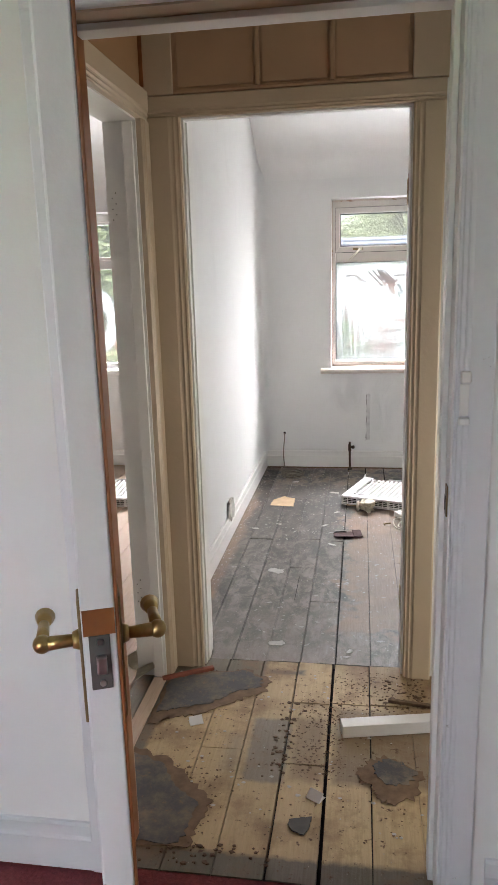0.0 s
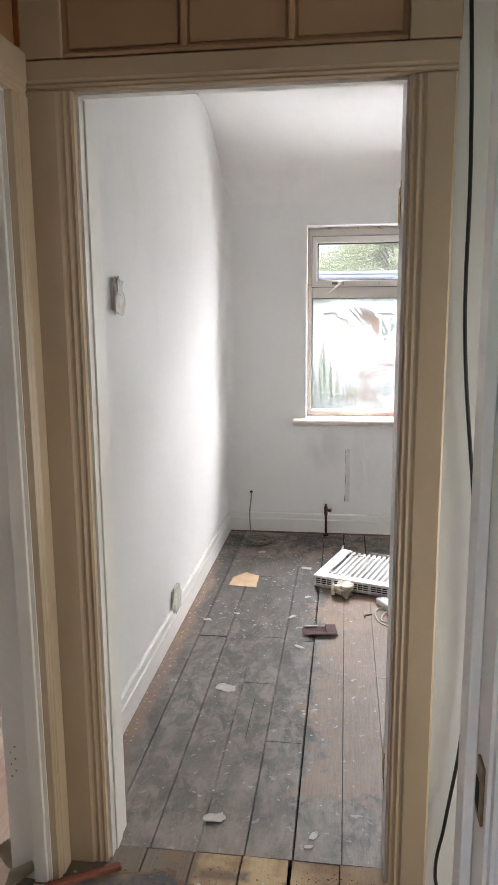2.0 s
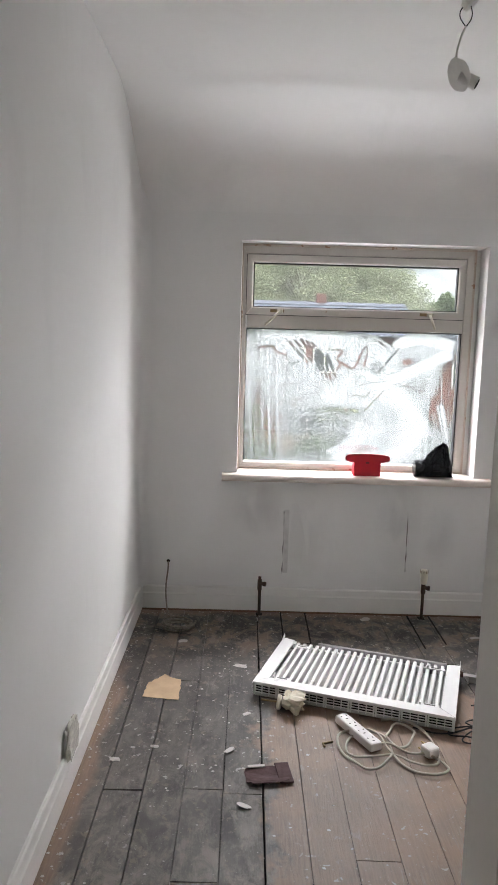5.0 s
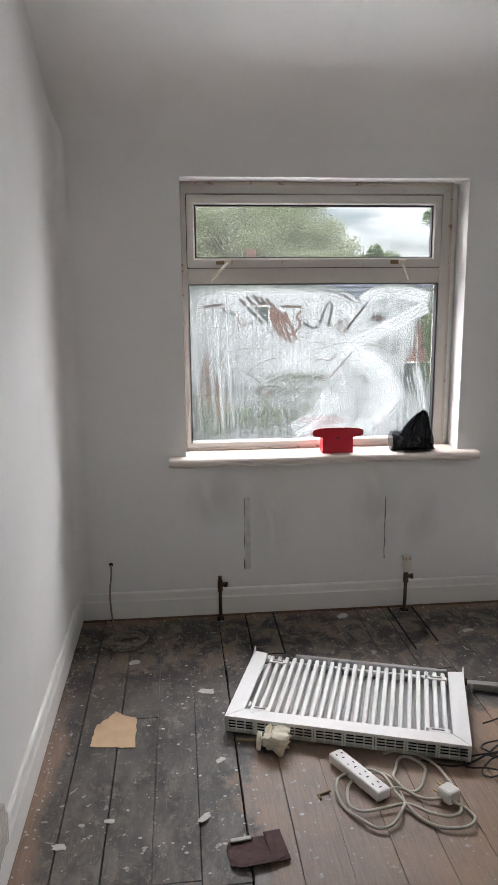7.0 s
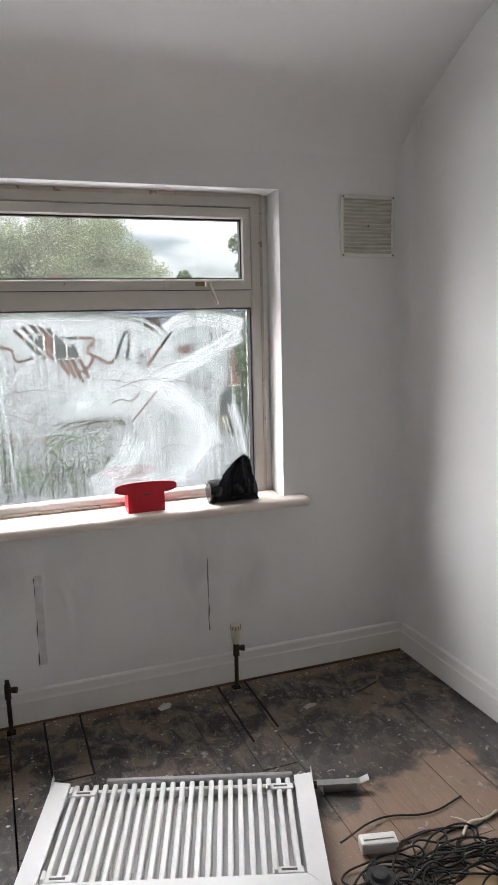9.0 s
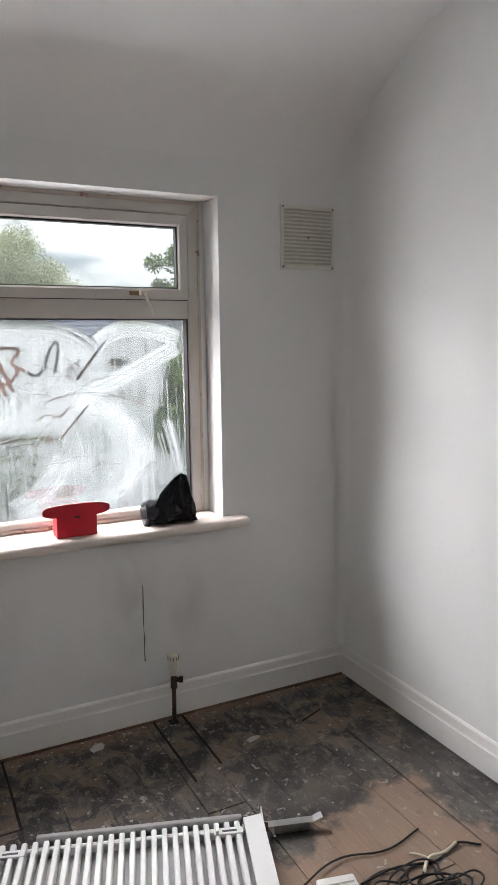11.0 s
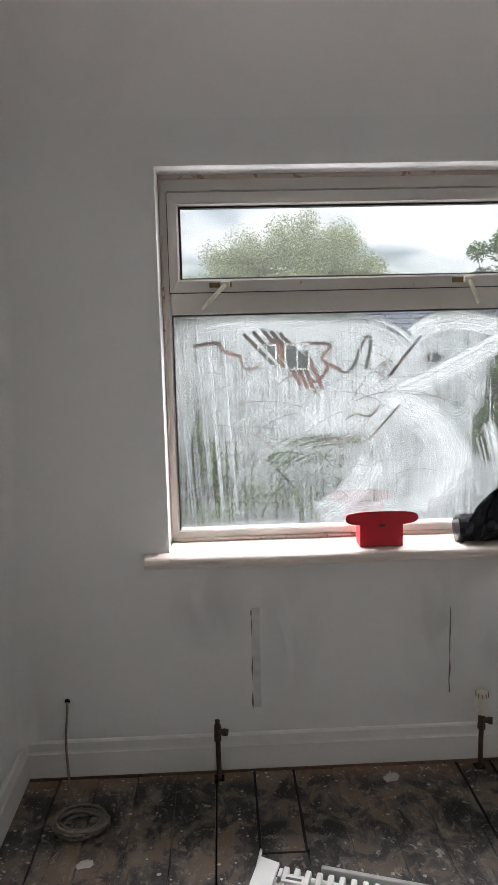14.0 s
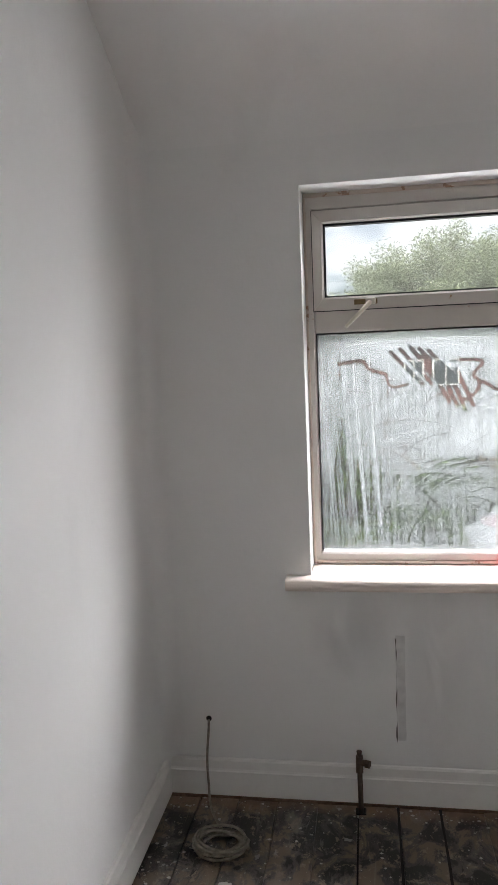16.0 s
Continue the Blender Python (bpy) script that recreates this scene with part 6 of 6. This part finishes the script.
plain("lino_backing", (0.24, 0.15, 0.09), 0.9, 0.0, 0.45, 30, 0.002)
torn_lino([(-0.600, 2.17), (-0.47, 2.125), (-0.39, 2.035), (-0.305, 1.96), (-0.322, 1.865), (-0.335, 1.772), (-0.60, 1.762)], [(-0.595, 2.14), (-0.49, 2.10), (-0.425, 2.0), (-0.345, 1.945), (-0.350, 1.86), (-0.362, 1.785), (-0.595, 1.775)], 14.0, "torn dark lino still stuck to the landing boards")
torn_lino([(-0.60, 2.29), (-0.51, 2.345), (-0.44, 2.36), (-0.35, 2.435), (-0.27, 2.50), (-0.215, 2.53), (-0.225, 2.62), (-0.32, 2.68), (-0.60, 2.60)], [(-0.585, 2.36), (-0.50, 2.40), (-0.40, 2.44), (-0.33, 2.52), (-0.245, 2.56), (-0.25, 2.615), (-0.33, 2.665), (-0.585, 2.585)], 17.0, "torn dark lino still stuck by the door frame")
torn_lino([(0.10, 2.115), (0.15, 2.065), (0.165, 2.02), (0.212, 1.994), (0.278, 2.045), (0.30, 2.15), (0.19, 2.215), (0.13, 2.18)], [(0.155, 2.125), (0.19, 2.08), (0.255, 2.085), (0.285, 2.145), (0.20, 2.20), (0.16, 2.17)], 23.0, "torn dark lino patch with a brown rim")
threshold = structure(obj("threshold", boxm(-0.655, -0.605, 1.83, 2.58, -0.001, 0.006, bevel=0.002), "pale_boards"), "worn timber threshold strip")
batten = thing("timber_batten", pose(0.205, 2.345, 0.001, 0, 0, 12), "white painted timber batten lying on the landing", "timber")
part("batten", boxm(-0.155, 0.2, -0.024, 0.024, 0.0, 0.042, bevel=0.002), "trim_white", batten)
splinter = thing("timber_offcut", pose(0.30, 2.50, 0.002, 0, 0, -8), "thin dark timber offcut on the landing", "timber")
part("offcut", boxm(-0.09, 0.08, -0.008, 0.008, 0.0, 0.012, bevel=0.002), "rubble_brown", splinter)
splinter = thing("timber_offcut", pose(-0.53, 2.615, 0.002, 0, 0, 29), "rough reddish timber strip at the foot of the frame", "timber")
part("offcut", boxm(-0.10, 0.10, -0.010, 0.010, 0.0, 0.014, bevel=0.003), "brick_dust", splinter)

ribbon = thing("wallpaper_strip", pose(-0.80, 2.68, 0.0), "curled strip of torn cream wallpaper", "wallpaper")
bm = bmesh.new()
rows = []
for i in range(30):
    f = i / 29
    x, y = 0.09 - 0.02 * f + 0.045 * math.sin(f * 9), 0.17 - 0.33 * f
    w = 0.016 + 0.02 * f
    tw = 0.9 * math.sin(f * 11)
    rows.append([bm.verts.new((x - w * math.cos(tw), y, 0.022 + 0.015 * math.sin(f * 17) - w * abs(math.sin(tw)) * 0.5)), bm.verts.new((x + w * math.cos(tw), y + 0.012, 0.024 + 0.015 * math.sin(f * 17) + w * abs(math.sin(tw)) * 0.7))])
for a, b in zip(rows, rows[1:]):
    bm.faces.new((a[0], a[1], b[1], b[0]))
low = min(v.co.z for v in bm.verts)
for v in bm.verts:
    v.co.z -= low - 0.001
bmesh.ops.solidify(bm, geom=bm.faces[:], thickness=0.001)
part("strip", bm, "hem_paper", ribbon, "", True)

# cable that hangs down the landing wall
drop_wire = thing("cable", pose(0.40, YL - 0.012, 0.0), "loose black cable hanging down the landing wall", "cable")
wire("lead", [(-0.026, 0, 2.30), (-0.012, 0, 2.1), (0.0, 0, 1.8), (0.004, 0, 1.45), (0.05, 0, 0.9), (0.04, 0, 0.45), (0.01, 0, 0.2), (-0.008, 0, 0.05), (0.0, -0.01, 0.005)], 0.0045, "rubber_black", drop_wire)
clip = wire("clip", [(0.004, 0.006, 1.46), (0.008, 0.012, 1.46)], 0.003, "rubber_black", drop_wire)


# ---- loose dirt ----
def chips(name, label, mat, boxes, count, size, seed, flat=0.35):
    """Many uncountable crumbs strewn over stretches of floor, as one mesh."""
    rng = random.Random(seed)
    verts, faces = [], []
    for i in range(count):
        x0, x1, y0, y1 = boxes[i % len(boxes)]
        x, y = rng.uniform(x0, x1), rng.uniform(y0, y1)
        s, n = size * rng.uniform(0.35, 1.0) ** 1.6, rng.choice((4, 5, 6))
        a0, h = rng.uniform(0, 6.28), size * flat * rng.uniform(0.2, 0.6)
        k = len(verts)
        for z, f in ((0.0, 1.0), (h, 0.75)):
            for j in range(n):
                a = a0 + j / n * 6.283
                q = s * f * rng.uniform(0.6, 1.0)
                verts.append((x + q * math.cos(a), y + q * math.sin(a) * 0.8, 0.0008 + z))
        faces.append([k + n + j for j in range(n)])
        for j in range(n):
            faces.append([k + j, k + (j + 1) % n, k + n + (j + 1) % n, k + n + j])
    me = bpy.data.meshes.new(name)
    me.from_pydata(verts, [], faces)
    me.materials.append(MATS[mat])
    return tagged(new(name, me), label, "debris", "", "stuff")


chips("plaster_crumbs", "white plaster flakes and paint crumbs on the boards", "plaster_flake", ((-0.6, 0.1, 2.9, 5.6), (-0.55, 0.35, 3.6, 5.6), (0.1, 1.7, 4.9, 5.65), (-0.3, 0.25, 4.2, 5.3)), 330, 0.009, 41, 0.12)
chips("wall_edge_crumbs", "plaster crumbs along the skirting", "plaster_flake", ((XW + 0.025, XE - 0.02, 5.66, 5.735), (XW + 0.022, XW + 0.07, 2.9, 5.6)), 260, 0.008, 42, 0.3)
chips("landing_rubble", "brown dirt and rubble crumbs on the landing", "rubble_brown", ((-0.6, 0.3, 1.82, 2.7), (0.02, 0.33, 2.38, 2.70), (-0.1, 0.06, 2.1, 2.5), (-0.6, -0.3, 1.82, 2.1)), 1500, 0.0058, 43, 0.5)
chips("landing_rubble", "larger rubble lumps heaped on the landing", "rubble_brown", ((0.17, 0.34, 2.48, 2.68), (-0.60, -0.1, 1.72, 1.80), (-0.16, -0.10, 2.1, 2.5)), 170, 0.012, 44, 0.6)
chips("landing_flakes", "pale flakes on the landing floor", "plaster_flake", ((-0.6, 0.3, 1.85, 2.7),), 90, 0.010, 45, 0.2)
random.seed(9)
for x, y, w, t in ((-0.225, 2.89, 0.065, 20), (0.072, 2.845, 0.035, 70), (0.06, 2.80, 0.03, 10), (-0.312, 3.64, 0.075, -8), (-0.045, 4.03, 0.05, -25), (-0.07, 5.06, 0.06, -15), (0.61, 5.66, 0.05, 10), (1.15, 5.45, 0.06, 15), (-0.36, 5.32, 0.05, 15), (-0.04, 4.62, 0.035, 40), (-0.10, 4.35, 0.05, 50), (-0.51, 4.28, 0.04, 0), (-0.38, 4.37, 0.03, 0)):
    torn_sheet("plaster_flake", x, y, w, w * random.uniform(0.4, 0.8), t, x * 9 + y, "plaster_flake", "curled white flake of paint on the boards", "flake", 0.5, 0.012, 14, 0.001, 0.0012)
stub = thing("hinge_pin", pose(0.27, 4.42, 0.004, 0, 0, 20), "small brass angle pin on the boards", "pin")
bm = bmesh.new()
rod(bm, (-0.02, 0, 0), (0.022, 0, 0), 0.004)
rod(bm, (-0.02, 0, 0), (-0.024, -0.022, 0), 0.004)
part("pin", bm, "old_brass", stub)
nail = thing("nail", pose(1.43, 5.49, 0.004, 0, 0, 22), "long rusty nail lying on the dark boards", "nail")
part("shank", rodm((-0.06, 0, 0), (0.06, 0, 0), 0.003, seg=8), "rust", nail)
left_bits = thing("timber_offcut", pose(-2.0, 5.35, 0.002, 0, 0, 30), "broken red-brown timber offcut in the other bedroom", "timber")
part("offcut", boxm(-0.15, 0.15, -0.03, 0.03, 0.0, 0.02, bevel=0.003), "brick_dust", left_bits)

# ---- outside ----
structure(obj("ground", boxm(-1500, 1500, -1500, 1500, -3.5, -3.2), "grass_ground"), "green garden ground reaching the horizon")


def terrace(x0, x1, y, eaves, ridge, depth, windows, label):
    h = thing("house", pose(x0, y, -3.2), label, "house")
    w, e, r = x1 - x0, eaves + 3.2, ridge + 3.2
    part("wall", boxm(0, w, 0, depth, 0, e), "far_brick", h)
    bm = bmesh.new()
    prism(bm, [(-0.35, e + 0.001), (depth / 2, r), (depth + 0.35, e + 0.001)], "x", -0.2, w + 0.2)
    roof = part("roof", bm, "far_roof", h)
    for cx in (w * 0.3, w * 0.75):
        part("chimney", boxm(cx - 0.22, cx + 0.22, depth / 2 - 0.2, depth / 2 + 0.2, r - 0.4, r + 0.35, bevel=0.03), "far_brick", roof)
    for k in range(8):
        z0 = e + (r - e) * k / 8
        yy = -0.35 + (depth / 2 + 0.35) * k / 8
        part("tile_course", boxm(-0.2, w + 0.2, yy - 0.05, yy + 0.03, z0 + 0.01, z0 + 0.05), "far_roof", roof)
    for wx, wz, ww, wh in windows:
        win = part("window", boxm(wx - ww / 2 - 0.07, wx + ww / 2 + 0.07, -0.08, 0.02, wz - wh / 2 - 0.07, wz + wh / 2 + 0.07), "far_white", h)
        part("pane", boxm(wx - ww / 2, wx - 0.03, -0.1, -0.081, wz - wh / 2, wz + wh / 2), "far_glass", win)
        part("pane", boxm(wx + 0.03, wx + ww / 2, -0.1, -0.081, wz - wh / 2, wz + wh / 2), "far_glass", win)
    return h


terrace(-7.5, 6.6, 31, 1.75, 3.25, 6.5, ((2.2, 4.0, 1.1, 1.1), (5.5, 4.0, 1.3, 1.1), (9.35, 4.05, 0.60, 0.70), (10.50, 3.98, 0.82, 0.86), (12.9, 4.0, 1.2, 1.1), (2.2, 1.4, 1.4, 1.3), (9.9, 1.4, 1.5, 1.3)), "red brick house with a blue-grey roof and white windows")
terrace(7.6, 19, 34, 1.1, 2.9, 6.5, ((2.0, 3.4, 1.1, 1.1), (6.0, 3.4, 1.1, 1.1), (3.0, 1.2, 1.4, 1.3)), "red brick house with a grey tiled roof")
terrace(-24, -9.5, 33, 1.5, 3.1, 6.5, ((3.0, 3.8, 1.2, 1.1), (8.0, 3.8, 1.2, 1.1), (12.0, 3.8, 1.2, 1.1)), "brick house beyond the garden trees")


def tree(x, y, top, radius, low, seed, leaves, count, size, label, squash=0.8, domed=False):
    """Tapered trunk, limbs, and a crown of many small leaf clumps with gaps."""
    rng = random.Random(seed)
    t = thing("tree", pose(x, y, -3.2), label, "tree")
    H = top + 3.2
    bm = bmesh.new()
    rod(bm, (0, 0, -0.1), (0.1, 0, H * 0.45), radius * 0.07 + 0.06, radius * 0.045 + 0.03, 10)
    blobs = []
    for i in range(260 if domed else 16):
        a, f = rng.uniform(0, 6.28), rng.uniform(0.15, 1.0)
        zz = low + 3.2 + (H - low - 3.2) * rng.uniform(0.05, 0.92)
        rr = radius * f * math.sqrt(max(0.1, 1 - ((zz - (low + 3.2)) / (H - low - 3.2) - 0.45) ** 2 * 3.0))
        if domed:
            f = math.sqrt(rng.uniform(0.02, 1.0))
            rr = radius * 0.88 * f
            zz = low + 3.2 + (H - 0.9 - low - 3.2) * rng.uniform(0.45, 1.0) * math.sqrt(max(0.05, 1 - (0.95 * f) ** 2))
        p = Vector((rr * math.cos(a), rr * math.sin(a), zz))
        rod(bm, (0.05, 0, H * rng.uniform(0.25, 0.45)), p, radius * 0.02 + 0.02, 0.012, 5)
        blobs.append((p, radius * (rng.uniform(0.09, 0.16) if domed else rng.uniform(0.22, 0.42))))
    part("trunk", bm, "bark", t)
    verts, faces = [], []
    for i in range(count):
        c, r = blobs[rng.randrange(len(blobs))]
        d = Vector((rng.gauss(0, 1), rng.gauss(0, 1), rng.gauss(0, 1) * squash))
        p = c + d.normalized() * r * rng.uniform(0.2, 1.0) ** 0.6
        if p.z > H:
            continue
        s = size * rng.uniform(0.6, 1.4)
        u, w = Vector((rng.gauss(0, 1), rng.gauss(0, 1), rng.gauss(0, 0.6))).normalized() * s, Vector((rng.gauss(0, 1), rng.gauss(0, 1), rng.gauss(0, 0.6))).normalized() * s * 0.6
        k = len(verts)
        verts += [tuple(p - u), tuple(p + w), tuple(p + u), tuple(p - w)]
        faces.append((k, k + 1, k + 2, k + 3))
    me = bpy.data.meshes.new("crown")
    me.from_pydata(verts, [], faces)
    me.materials.append(MATS[leaves])
    crown = new("crown", me)
    crown.parent = t
    return t


tree(4.2, 46, 9.3, 7.3, 0.5, 51, "leaves_light", 120000, 0.07, "large pale green tree behind the houses", domed=True)
tree(-7.5, 50, 6.0, 4.2, 0.5, 52, "leaves_light", 16000, 0.085, "pale green tree behind the houses")
tree(12.3, 46, 5.4, 1.9, 0.0, 53, "leaves_dark", 6000, 0.12, "small dark green tree beyond the roofs")
tree(16.2, 46, 7.6, 2.2, 0.0, 62, "leaves_dark", 5000, 0.13, "dark green tree with an open crown beyond the roofs")
tree(6.6, 19, 3.6, 1.5, -1.8, 54, "leaves_dark", 7000, 0.10, "leafy dark green garden tree")
tree(4.6, 20.5, -0.1, 0.9, -2.6, 55, "leaves_dark", 3500, 0.08, "rounded dark green garden shrub")
tree(1.6, 22, -0.9, 1.3, -2.8, 56, "leaves_dark", 3500, 0.09, "low green garden shrub")
tree(-2.3, 20, -0.6, 1.2, -2.8, 57, "leaves_light", 3500, 0.09, "light green garden shrub")
tree(-0.4, 23.5, 0.1, 1.7, -2.9, 60, "leaves_dark", 7000, 0.085, "dense green garden hedge bush")
tree(3.2, 23.8, 0.0, 1.5, -2.9, 61, "leaves_light", 6000, 0.085, "light green leafy garden bush")
tree(-8.2, 25, 5.6, 3.4, -1.5, 58, "leaves_light", 12000, 0.13, "bright green garden tree")
tree(-5.2, 22, 1.2, 2.0, -2.5, 59, "leaves_light", 8000, 0.11, "bright green garden bush")
for i in range(9):
    fx = -9 + i * 2.4
    f = thing("fence_panel", pose(fx, 26, -3.2), "weathered timber garden fence panel", "fence", "garden fence panels")
    for j in range(12):
        part("board", boxm(j * 0.195, j * 0.195 + 0.185, -0.01, 0.01, 0.05, 1.6), "dim_grain", f)
    part("post", boxm(-0.05, 0.03, 0.012, 0.1, 0, 1.7), "dim_grain", f)
